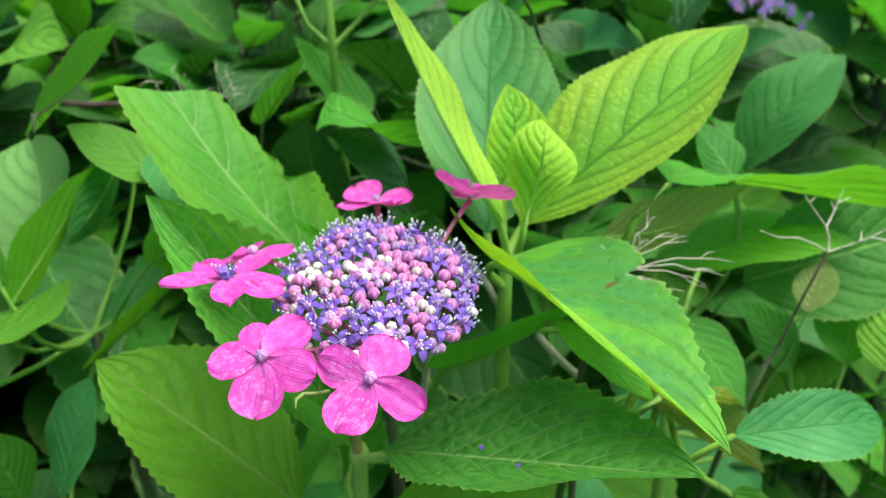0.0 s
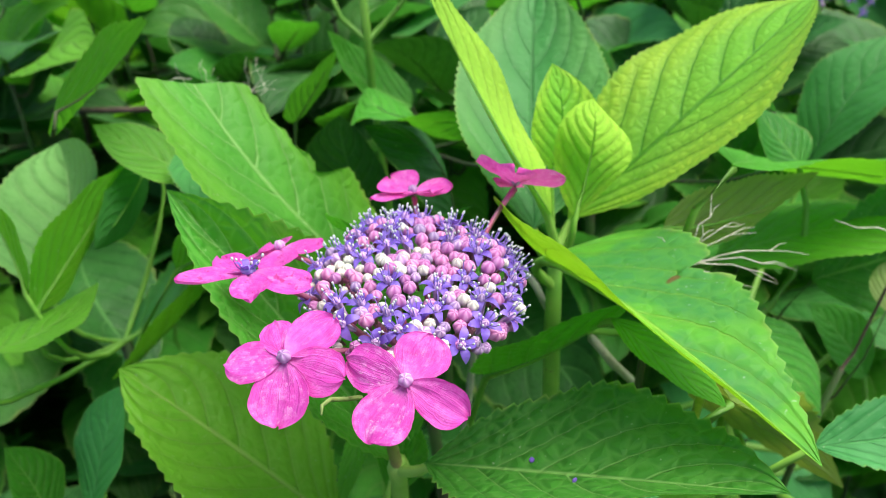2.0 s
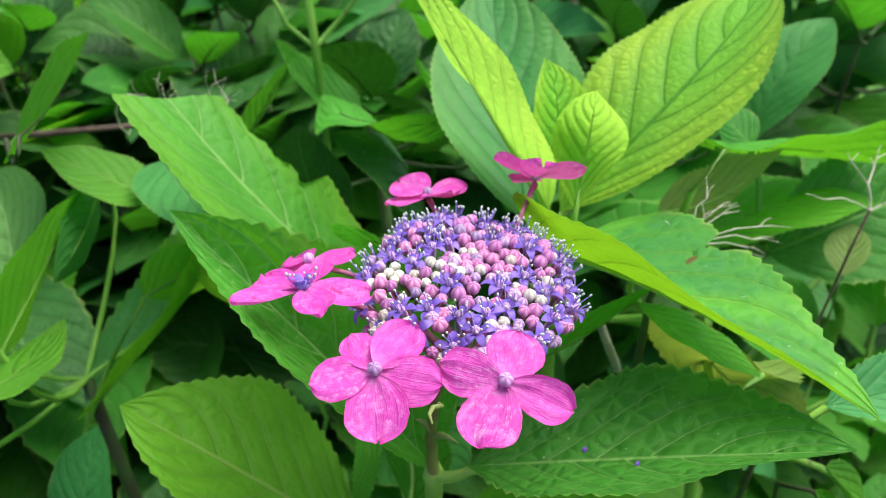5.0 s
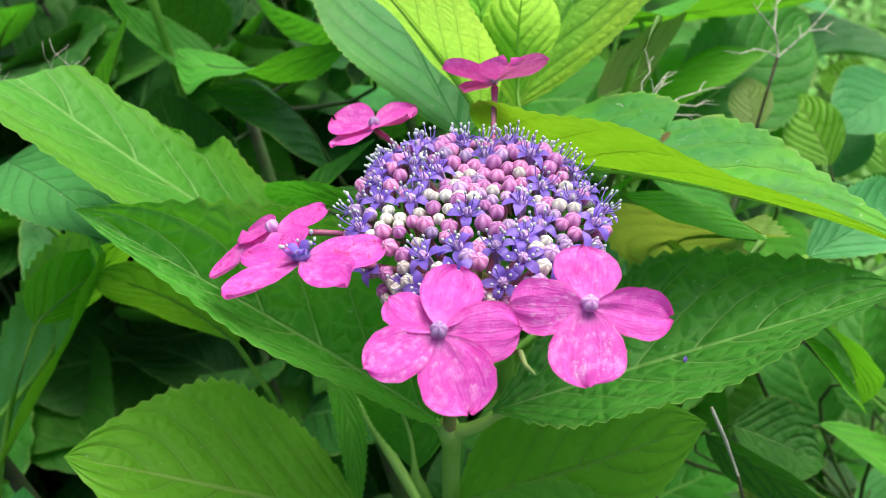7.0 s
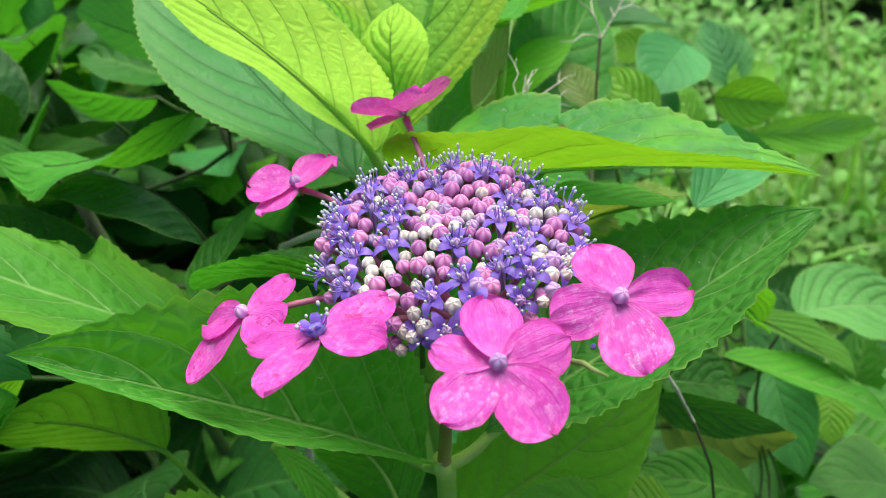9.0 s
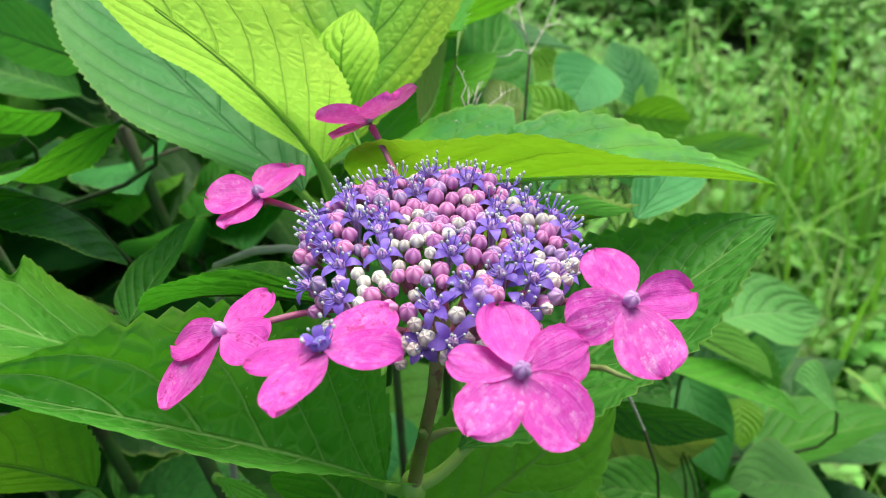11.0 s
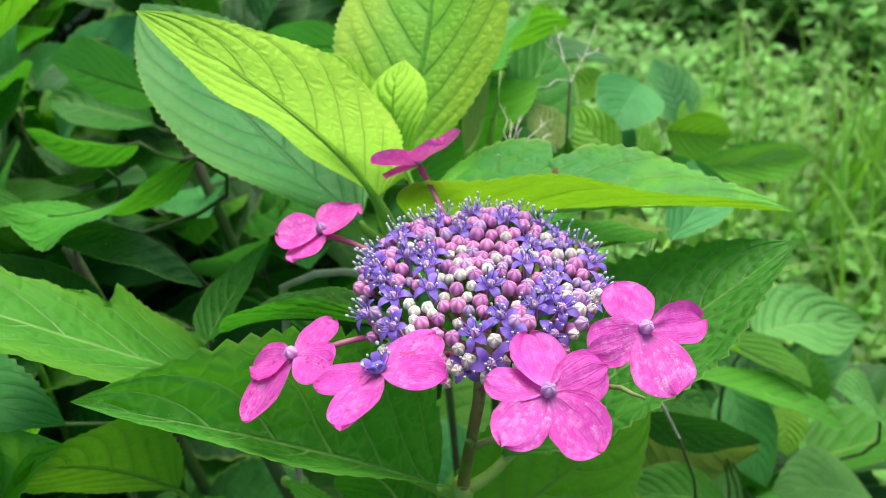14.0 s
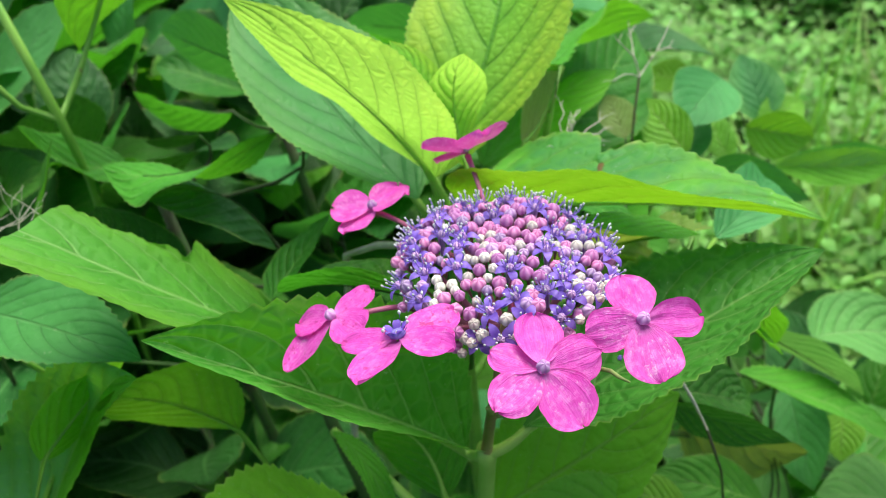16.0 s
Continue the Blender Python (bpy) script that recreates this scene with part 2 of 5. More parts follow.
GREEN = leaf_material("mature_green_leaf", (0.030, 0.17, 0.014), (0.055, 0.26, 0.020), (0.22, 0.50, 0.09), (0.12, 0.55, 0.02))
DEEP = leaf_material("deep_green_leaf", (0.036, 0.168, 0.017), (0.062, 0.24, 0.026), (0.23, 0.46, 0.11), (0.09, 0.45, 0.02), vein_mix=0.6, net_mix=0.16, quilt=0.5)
OLIVE = leaf_material("yellowish_green_leaf", (0.135, 0.41, 0.020), (0.20, 0.52, 0.030), (0.30, 0.50, 0.10), (0.22, 0.55, 0.02), edge=(0.30, 0.42, 0.06), vein_mix=0.3, hollow_shade=0.16)
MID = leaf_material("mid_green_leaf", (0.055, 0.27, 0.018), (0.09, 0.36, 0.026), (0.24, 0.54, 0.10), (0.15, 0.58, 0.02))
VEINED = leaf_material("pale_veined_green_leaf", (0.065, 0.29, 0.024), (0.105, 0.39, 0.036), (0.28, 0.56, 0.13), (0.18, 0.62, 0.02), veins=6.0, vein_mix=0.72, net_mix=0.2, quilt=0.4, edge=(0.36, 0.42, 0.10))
# lit copy of the green leaf, the stronger light put into its colour
SUNLIT = leaf_material("sunlit_bright_leaf", (0.11, 0.42, 0.025), (0.17, 0.54, 0.040), (0.30, 0.62, 0.12), (0.32, 0.80, 0.03), glow=0.45, hollow_shade=0.18)
RIMMED = leaf_material("bright_leaf_with_yellow_rim", (0.062, 0.34, 0.032), (0.10, 0.44, 0.045), (0.28, 0.64, 0.16), (0.18, 0.70, 0.03), veins=6.5, vein_mix=0.65, hollow_shade=0.2, edge=(0.42, 0.36, 0.05), rim=(0.14, 0.46, 0.03))
# near half: light through it; far half: sheen; both put into the colour
FOLDED = leaf_material("folded_leaf_with_sheen_half", (0.15, 0.45, 0.020), (0.22, 0.55, 0.028), (0.30, 0.58, 0.06), (0.36, 0.76, 0.02), veins=6.0, glow=0.32, edge=(0.42, 0.26, 0.10), vein_mix=0.36, hollow_shade=0.22, net_mix=0.10, far_half=((0.11, 0.40, 0.035), (0.035, 0.22, 0.055)), scar=(0.385, -0.62, 0.011, 0.11))
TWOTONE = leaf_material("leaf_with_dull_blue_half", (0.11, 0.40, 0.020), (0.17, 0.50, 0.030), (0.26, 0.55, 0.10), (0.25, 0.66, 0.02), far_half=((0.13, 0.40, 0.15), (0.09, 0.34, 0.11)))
BLUE_RIM = leaf_material("blue_green_leaf_with_pale_rim", (0.040, 0.23, 0.055), (0.068, 0.31, 0.080), (0.045, 0.22, 0.055), (0.10, 0.42, 0.05), rim=(0.11, 0.38, 0.08), vein_mix=0.4, veins=7.0, glow=0.28, hollow_shade=0.14, net_mix=0.05, quilt=0.2, ridge=0.3)
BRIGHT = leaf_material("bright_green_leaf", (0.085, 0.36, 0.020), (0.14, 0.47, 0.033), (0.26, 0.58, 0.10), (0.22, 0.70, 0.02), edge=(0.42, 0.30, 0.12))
LIME = leaf_material("young_lime_leaf", (0.27, 0.66, 0.06), (0.41, 0.77, 0.08), (0.08, 0.34, 0.03), (0.50, 0.90, 0.11), veins=7.0, glow=0.53, edge=(0.5, 0.45, 0.12), vein_mix=0.9, hollow_shade=0.34, net_mix=0.36, rim=(0.60, 0.82, 0.07), net_scale=290.0, quilt=0.24)
BLUE = leaf_material("blue_green_leaf", (0.042, 0.25, 0.050), (0.072, 0.34, 0.075), (0.10, 0.36, 0.09), (0.10, 0.45, 0.04), glow=0.28, hollow_shade=0.12, vein_mix=0.35, net_mix=0.05, quilt=0.15, ridge=0.18)
# darker copy of the green leaf, with the canopy's shade put into it
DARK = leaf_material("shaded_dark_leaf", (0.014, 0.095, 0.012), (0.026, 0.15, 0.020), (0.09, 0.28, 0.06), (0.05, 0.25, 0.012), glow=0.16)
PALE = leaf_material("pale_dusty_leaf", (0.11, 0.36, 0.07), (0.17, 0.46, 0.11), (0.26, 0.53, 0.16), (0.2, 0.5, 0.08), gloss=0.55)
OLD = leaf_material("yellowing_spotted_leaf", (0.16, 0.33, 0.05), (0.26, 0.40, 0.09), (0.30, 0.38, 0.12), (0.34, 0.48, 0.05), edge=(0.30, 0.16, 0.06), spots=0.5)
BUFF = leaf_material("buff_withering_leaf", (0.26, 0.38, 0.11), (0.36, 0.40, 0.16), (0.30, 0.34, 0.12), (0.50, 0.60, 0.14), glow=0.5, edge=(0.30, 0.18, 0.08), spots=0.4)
STEM = soft_material("green_stem", (0.13, 0.34, 0.04), (0.20, 0.42, 0.06), 60.0, 0.45, dark=(0.14, 0.10, 0.05), dark_scale=350.0, dark_at=0.66)
# darker copy of the stem, the shrub's inner shade put into its colour
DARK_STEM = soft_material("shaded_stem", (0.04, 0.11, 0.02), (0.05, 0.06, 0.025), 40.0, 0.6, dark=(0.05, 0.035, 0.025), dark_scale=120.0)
PALE_STEM = soft_material("pale_petiole", (0.24, 0.48, 0.07), (0.32, 0.56, 0.11), 60.0, 0.45)
RED_STEM = soft_material("brown_red_stem", (0.17, 0.22, 0.05), (0.19, 0.13, 0.06), 90.0, 0.5, dark=(0.09, 0.04, 0.03))
WOOD = soft_material("brown_twig", (0.065, 0.045, 0.032), (0.11, 0.08, 0.06), 120.0, 0.8, dark=(0.06, 0.04, 0.03), dark_scale=200.0)
DRY = soft_material("bleached_dry_twig", (0.46, 0.45, 0.35), (0.58, 0.57, 0.47), 150.0, 0.85, dark=(0.28, 0.25, 0.18), dark_at=0.68)
GREY = soft_material("grey_green_stem", (0.32, 0.35, 0.24), (0.40, 0.41, 0.31), 150.0, 0.7, dark=(0.12, 0.11, 0.08))
PETAL = petal_material("bleached_pink_petal", 0.6, 0.25)
FRECKLED = petal_material("freckled_pink_petal", 0.35, 0.85)
PEDICEL = soft_material("pink_pedicel", (0.42, 0.09, 0.20), (0.36, 0.13, 0.20), 200.0, 0.45)
HEART = bud_material("lilac_floret_heart", (0.46, 0.17, 0.47), (0.60, 0.35, 0.62))
CUP = bud_material("lilac_open_heart", (0.26, 0.15, 0.52), (0.42, 0.28, 0.68))
BUD_PINK = bud_material("pink_bud", (0.42, 0.10, 0.30), (0.62, 0.28, 0.50))
BUD_MAUVE = bud_material("mauve_bud", (0.34, 0.17, 0.42), (0.58, 0.40, 0.62))
BUD_CREAM = bud_material("cream_green_bud", (0.50, 0.47, 0.42), (0.74, 0.73, 0.62))
VIOLET = soft_material("violet_petal", (0.15, 0.075, 0.46), (0.27, 0.17, 0.64), 220.0, 0.45, 0.2, (0.35, 0.2, 0.8), shift=0.4)
FILAMENT = soft_material("violet_filament", (0.20, 0.13, 0.50), (0.28, 0.20, 0.56), 400.0, 0.5)
ANTHER = soft_material("white_anther", (0.60, 0.64, 0.62), (0.50, 0.55, 0.56), 500.0, 0.6)
SOIL = soft_material("dark_soil", (0.020, 0.024, 0.010), (0.045, 0.036, 0.022), 2.2, 0.95, dark=(0.025, 0.05, 0.012), dark_scale=5.0, dark_at=0.5, bump_scale=60.0, height=0.01)
GRASS = leafy_material("grass_blade", (0.20, 0.52, 0.08), (0.36, 0.66, 0.15), 8.0, 0.5, 0.3, (0.25, 0.65, 0.04))
WEED = leafy_material("weed_leaf", (0.12, 0.41, 0.065), (0.23, 0.56, 0.12), 12.0, 0.5, 0.3, (0.24, 0.62, 0.06))
STRAW = soft_material("dry_grass_straw", (0.42, 0.36, 0.20), (0.52, 0.46, 0.30), 40.0, 0.8)


# ---- building helpers ----
def thing(name, place, label, category, group=""):
    ob = new(name)
    ob.location = place
    ob.empty_display_size = 0.01
    return tagged(ob, label, category, group)


def world_of(ob):
    p = Vector(ob.location)
    while ob.parent:
        ob = ob.parent
        p += Vector(ob.location)
    return p


def part(name, verts, faces, material, parent=None, label="", origin=None, uvs=None, slots=None, smooth=True):
    """One mesh under a thing or part; verts in world metres, origin its own foot, uvs one pair a vertex, slots one material index a face."""
    origin = Vector(origin if origin is not None else verts[0])
    me = bpy.data.meshes.new(name)
    me.from_pydata([(v[0] - origin[0], v[1] - origin[1], v[2] - origin[2]) for v in verts], [], faces)
    for m in material if isinstance(material, (list, tuple)) else (material,):
        me.materials.append(m)
    if smooth:
        me.polygons.foreach_set("use_smooth", [True] * len(me.polygons))
    if slots:
        me.polygons.foreach_set("material_index", slots)
    if uvs:
        layer = me.uv_layers.new(name="UVMap")
        for loop in me.loops:
            layer.data[loop.index].uv = uvs[loop.vertex_index]
    ob = new(name, me)
    if parent:
        ob.parent = parent
        ob.location = origin - world_of(parent)
    else:
        ob.location = origin
    if label:
        ob["label"] = label
    return ob


def tube(points, radii, sides=8):
    """Verts and faces of a round stem along points, its radius changing from point to point."""
    pts = [Vector(p) for p in points]
    verts, faces = [], []
    ref = Vector((0.31, 0.17, 0.93))
    for i, p in enumerate(pts):
        d = (pts[min(i + 1, len(pts) - 1)] - pts[max(i - 1, 0)]).normalized()
        a = d.cross(ref if abs(d.dot(ref.normalized())) < 0.95 else Vector((1, 0, 0))).normalized()
        b = d.cross(a)
        r = radii[i] if isinstance(radii, (list, tuple)) else radii
        for k in range(sides):
            w = 2 * math.pi * k / sides
            verts.append(p + r * (math.cos(w) * a + math.sin(w) * b))
        if i:
            for k in range(sides):
                faces.append(((i - 1) * sides + k, (i - 1) * sides + (k + 1) % sides, i * sides + (k + 1) % sides, i * sides + k))
    faces.append(tuple(range(sides)))
    faces.append(tuple(range((len(pts) - 1) * sides, len(pts) * sides)))
    return verts, faces


def bend(a, b, lift, n=8, side=(0, 0, 0)):
    """Points of a bowed way from a to b, lifted in its middle."""
    a, b = Vector(a), Vector(b)
    up = Vector((0, 0, lift)) + Vector(side)
    return [a.lerp(b, i / n) + up * (4 * (i / n) * (1 - i / n)) for i in range(n + 1)]


def blade(base, tip, roll=0.0, twist=0.0, sag=0.05, bow=0.0, width=0.33, peak=0.43, left=0.15, right=0.15, teeth=24, pucker=0.9, cut=1.0, bite=None, curl=0.0, seed=0, across=8, hang=0.0, blunt=0.95, skew=0.0, saw=0.014):
    """A toothed leaf blade from its base to its tip. roll, twist: how it turns about its midrib; sag, bow: how far the midrib swings up and sideways;
    left, right: how far each half folds up (radians); bite: (side, from, to, depth) eaten out of the rim; cut: where the tip is torn off."""
    base, tip = Vector(base), Vector(tip)
    way = tip - base
    length = way.length
    way /= length
    s0 = way.cross(Vector((0, 0, 1)))
    s0 = s0.normalized() if s0.length > 1e-3 else Vector((1, 0, 0))
    n0 = s0.cross(way)
    q = blunt
    p = q * peak / (1 - peak)
    top = peak ** p * (1 - peak) ** q
    rows = teeth * 3
    cols = [-1 + k / across for k in range(2 * across + 1)]
    rng = random.Random(seed + int(abs(base.x * 7919 + tip.y * 104729) * 1000))
    ph = rng.random() * 9
    verts, uvs, faces = [], [], []
    na = -math.sin(roll) * s0 + math.cos(roll) * n0
    sa = math.cos(roll) * s0 + math.sin(roll) * n0
    tooth_rnd = [rng.uniform(0.6, 1.3) for _ in range(teeth * 2 + 4)]
    for i in range(rows + 1):
        u = cut * i / rows
        a = roll + twist * (u - 0.5)
        s = math.cos(a) * s0 + math.sin(a) * n0
        n = -math.sin(a) * s0 + math.cos(a) * n0
        arch = 4 * u * (1 - u)
        mid = base + (tip - base) * u + na * (arch * sag * length) + sa * (arch * bow * length) - Vector((0, 0, hang * length * u ** 3))
        w = width * length * max(u, 0) ** p * max(1 - u, 0) ** q / top if 0 < u < 1 else 0.0
        w = max(w, 0.0006 * (1 - u) + 0.0001)
        for v in cols:
            if skew:
                # the torn tip runs askew: one half ends sooner
                us = u * (1 - skew * (v + 1) / 2)
                arch = 4 * us * (1 - us)
                mid = base + (tip - base) * us + na * (arch * sag * length) + sa * (arch * bow * length)
            av = abs(v)
            side = 1 if v > 0 else -1
            ww = w
            ramp = (i % 3) / 2.0
            if 0.07 < u < 0.985:
                k = tooth_rnd[(i // 3) * 2 + (0 if v < 0 else 1)]
                ww += (ramp - 0.4) * saw * length * k * av ** 7 * min(1, (1 - u) * 5)
            if bite:
                for bs, b0, b1, depth in bite:
                    if bs == side and b0 < u < b1:
                        x = (u - b0) / (b1 - b0)
                        ww *= 1 - depth * min(1, 14 * x) * (1 - x * x) * (1 + 0.08 * math.sin(u * 60)) * av ** 2
            f = right if v > 0 else left
            flat = ww * av
            up = flat * math.sin(f) * (0.35 + 0.65 * av ** 0.5) + curl * length * av * av * arch
            # the blade swells between its side veins and dips along the midrib
            swell = math.sin((u - 0.42 * av ** 1.25) * 8.0 * 2 * math.pi + ph * side) * 0.0045 * length * pucker * math.sin(math.pi * min(av, 0.98)) * arch
            wave = math.sin(u * 15 + ph + side) * 0.012 * length * pucker * av ** 3 * arch
            drift = noise.noise((u * 3.1 + ph, v * 1.7, ph)) * 0.02 * length * pucker * av * arch
            verts.append(mid + s * (side * flat * math.cos(f) if v else 0.0) + n * (up + swell + wave + drift))
            uvs.append((u, v))
    c = len(cols)
    for i in range(rows):
        for k in range(c - 1):
            faces.append((i * c + k, i * c + k + 1, (i + 1) * c + k + 1, (i + 1) * c + k))
    return verts, faces, uvs


def midrib_at(base, tip, roll, sag, bow, u):
    base, tip = Vector(base), Vector(tip)
    x = (tip - base).normalized()
    s0 = x.cross(Vector((0, 0, 1))).normalized()
    n0 = s0.cross(x)
    length = (tip - base).length
    arch = 4 * u * (1 - u)
    return base + (tip - base) * u + (-math.sin(roll) * s0 + math.cos(roll) * n0) * arch * sag * length + (math.cos(roll) * s0 + math.sin(roll) * n0) * arch * bow * length


def leaf(parent, material, base, tip, roll=0.0, twist=0.0, sag=0.05, bow=0.0, width=0.33, peak=0.43, left=0.15, right=0.15, foot=None, stalk=0.0016, label="", stalk_material=None, **more):
    """A leaf under its shoot: the blade, and its petiole with the raised midrib below it as a sub-part."""
    v, f, uv = blade(base, tip, roll, twist, sag, bow, width, peak, left, right, **more)
    ob = part("leaf", v, f, material, parent, label, origin=base, uvs=uv)
    length = (Vector(tip) - Vector(base)).length
    x = (Vector(tip) - Vector(base)).normalized()
    s0 = x.cross(Vector((0, 0, 1))).normalized()
    n0 = s0.cross(x)
    na = -math.sin(roll) * s0 + math.cos(roll) * n0
    start = Vector(foot) if foot is not None else Vector(base) - x * 0.2 * length - Vector((0, 0, 0.1 * length))
    first = midrib_at(base, tip, roll, sag, bow, 0.12)
    reach = (start - Vector(base)).length
    knee = Vector(base) - x * 0.35 * reach - Vector((0, 0, 0.30 * reach))
    pts = [start * (1 - k / 5) ** 2 + knee * (2 * (k / 5) * (1 - k / 5)) + Vector(base) * (k / 5) ** 2 - na * stalk * k / 5 for k in range(6)]
    rad = [stalk * (1.25 - 0.3 * k / 5) for k in range(6)]
    end = 0.72 * more.get("cut", 1.0)
    for k in range(1, 9):
        u = end * k / 8
        pts.append(midrib_at(base, tip, roll, sag, bow, u) - na * (stalk * (1 - u) * 0.75) - Vector((0, 0, more.get("hang", 0.0) * length * u ** 3)))
        rad.append(max(stalk * 0.6 * (1 - k / 8.5), 0.0002))
    tv, tf = tube(pts, rad, 7)
    part("petiole", tv, tf, stalk_material or PALE_STEM, ob, origin=start)
    return ob


# ---- ground ----
def ground_height(x, y):
    return 0.02 * noise.noise((x * 1.3, y * 1.3, 0.0)) + 0.012 * noise.noise((x * 7, y * 7, 3.0))


gv, gf = [], []
steps = [-400, -60, -12, -5] + [-3 + 0.1 * k for k in range(61)] + [5, 12, 60, 400]
for yy in steps:
    for xx in steps:
        gv.append((xx, yy + 0.5, ground_height(xx, yy + 0.5)))
m = len(steps)
for j in range(m - 1):
    for i in range(m - 1):
        gf.append((j * m + i, j * m + i + 1, (j + 1) * m + i + 1, (j + 1) * m + i))
tagged(part("ground", gv, gf, SOIL, origin=(0, 0, 0)), "dark soil ground under the shrub and weeds", "ground", kind="structure")

# ---- the flowering shoot ----
NODE = Vector((-0.0277, 0.1862, 0.7428))
HEAD = Vector((-0.0180, 0.1785, 0.800))
foot = Vector((-0.02, 0.215, 0.0))
foot.z = ground_height(foot.x, foot.y) - 0.01
shoot = thing("flowering_hydrangea_shoot", foot, "green hydrangea shoot bearing a violet lacecap flower head with pink florets", "flowering plant")
sv, sf = tube([foot, (-0.025, 0.212, 0.25), (-0.03, 0.205, 0.55), (-0.0300, 0.195, 0.68), NODE - Vector((0, 0, 0.004)), NODE, NODE + Vector((0, 0, 0.004))], [0.006, 0.0050, 0.0034, 0.0026, 0.0027, 0.0034, 0.0024], 12)
part("stem", sv, sf, PALE_STEM, shoot, origin=foot)
sv, sf = tube([NODE, (-0.0285, 0.1800, 0.765), (-0.027, 0.1755, 0.785), HEAD], [0.0019, 0.0016, 0.0015, 0.0020], 12)
part("peduncle", sv, sf, RED_STEM, shoot, "brown-red flower stalk", origin=NODE)
leaf(shoot, VEINED, (-0.0278, 0.1968, 0.7367), (-0.0952, 0.2273, 0.8176), 0.377, 0.238, 0.035, -0.007, 0.309, 0.407, 0.936, 0.935, foot=NODE, saw=0.020)
lower_leaf = leaf(shoot, DEEP, (-0.0184, 0.1776, 0.7546), (0.0640, 0.1356, 0.7909), 0.101, 0.416, 0.006, 0.005, 0.280, 0.517, 0.352, 0.372, foot=NODE, saw=0.020)
leaf(shoot, OLIVE, (-0.0527, 0.2003, 0.6985), (-0.1206, 0.2146, 0.7584), -0.105, 0.271, -0.007, 0.020, 0.384, 0.468, 0.225, 0.284, foot=(-0.03, 0.2, 0.665), saw=0.020)
# brighter colour makes up for the shade of the leaves above
leaf(shoot, SUNLIT, (-0.0229, 0.2038, 0.6845), (0.0417, 0.1651, 0.7272), -0.366, 0.200, 0.020, 0.020, 0.320, 0.470, 0.200, 0.250, foot=(-0.03, 0.2, 0.665))
leaf(shoot, BRIGHT, (-0.0455, 0.2539, 0.7134), (-0.0569, 0.2070, 0.6907), 0.163, -0.026, 0.216, -0.052, 0.090, 0.410, 0.251, 0.206, foot=(-0.03, 0.2, 0.665))
leaf(shoot, MID, (-0.0344, 0.2041, 0.7089), (-0.0482, 0.2123, 0.7513), -1.403, 0.016, 0.184, -0.057, 0.346, 0.430, 0.200, 0.168, foot=(-0.03, 0.2, 0.665))

for a, b, lift in (((-0.0283, 0.1795, 0.766), (-0.0215, 0.1730, 0.7685), 0.0015), ((-0.0280, 0.1790, 0.768), (-0.0325, 0.1760, 0.7765), 0.001)):
    bv, bf = tube(bend(a, b, lift, 5), [0.0009, 0.0011, 0.0010, 0.0008, 0.0005, 0.0002], 6)
    part("bract", bv, bf, OLD, shoot, "small yellowish bract", origin=a)

WIRE = [(-0.0285, 0.1500, 0.806), (-0.0290, 0.1383, 0.8165), (-0.0312, 0.1335, 0.8210), (-0.0322, 0.1305, 0.8222), (-0.0319, 0.1280, 0.8222)]
bv, bf = tube(WIRE, [0.0005, 0.0005, 0.0005, 0.0004, 0.0002], 6)
part("bract", bv, bf, OLD, shoot, "thin curled yellowish bract", origin=WIRE[0])

# the flower head: a flat dome of buds and small open flowers on fine rays
head_v, head_f = [], []
for k in range(9):
    w = 2 * math.pi * k / 9
    v2, f2 = tube(bend(HEAD - Vector((0, 0, 0.008)), HEAD + Vector((0.019 * math.cos(w), 0.019 * math.sin(w), 0.012)), -0.003, 5), [0.0016, 0.0014, 0.0012, 0.001, 0.0009, 0.0008], 6)
    o = len(head_v)
    head_v += v2
    head_f += [tuple(i + o for i in q) for q in f2]
flower_head = part("flower_head", head_v, head_f, PEDICEL, shoot, "violet and pink lacecap flower head of buds and small flowers", origin=HEAD)


def dome(x, y):
    """Height of the flower head's top over the plan."""
    r2 = (x / 0.0268) ** 2 + (y / 0.0282) ** 2
    # it falls off more steeply at its two sides than front and back
    sides = (x / 0.0268) ** 2 / (r2 + 1e-6)
    return 0.8222 - 0.0022 * r2 - 0.0065 * r2 ** 4 * (0.30 + 0.85 * sides) + 0.0028 * noise.noise((x * 75, y * 75, 2.0))


def bud_mesh(name, material, r):
    """A round, four-lobed flower bud on a short stalk."""
    verts, faces = [], []
    for i in range(7):
        a = math.pi * i / 6
        for k in range(12):
            w = 2 * math.pi * k / 12
            rr = r * math.sin(a) * (1 + 0.075 * math.cos(5 * w) * math.sin(a)) + 0.00003
            verts.append((rr * math.cos(w), rr * math.sin(w), -r * 0.98 * math.cos(a)))
        if i:
            for k in range(12):
                faces.append(((i - 1) * 12 + k, (i - 1) * 12 + (k + 1) % 12, i * 12 + (k + 1) % 12, i * 12 + k))
    tv, tf = tube([(0, 0, -r * 0.9), (0, 0, -r * 3.2)], [r * 0.3, r * 0.22], 5)
    o = len(verts)
    me = bpy.data.meshes.new(name)
    me.from_pydata(verts + tv, [], faces + [tuple(i + o for i in q) for q in tf])
    me.materials.append(material)
    me.materials.append(PEDICEL)
    me.polygons.foreach_set("use_smooth", [True] * len(me.polygons))
    me.polygons.foreach_set("material_index", [0] * len(faces) + [1] * len(tf))
    return me


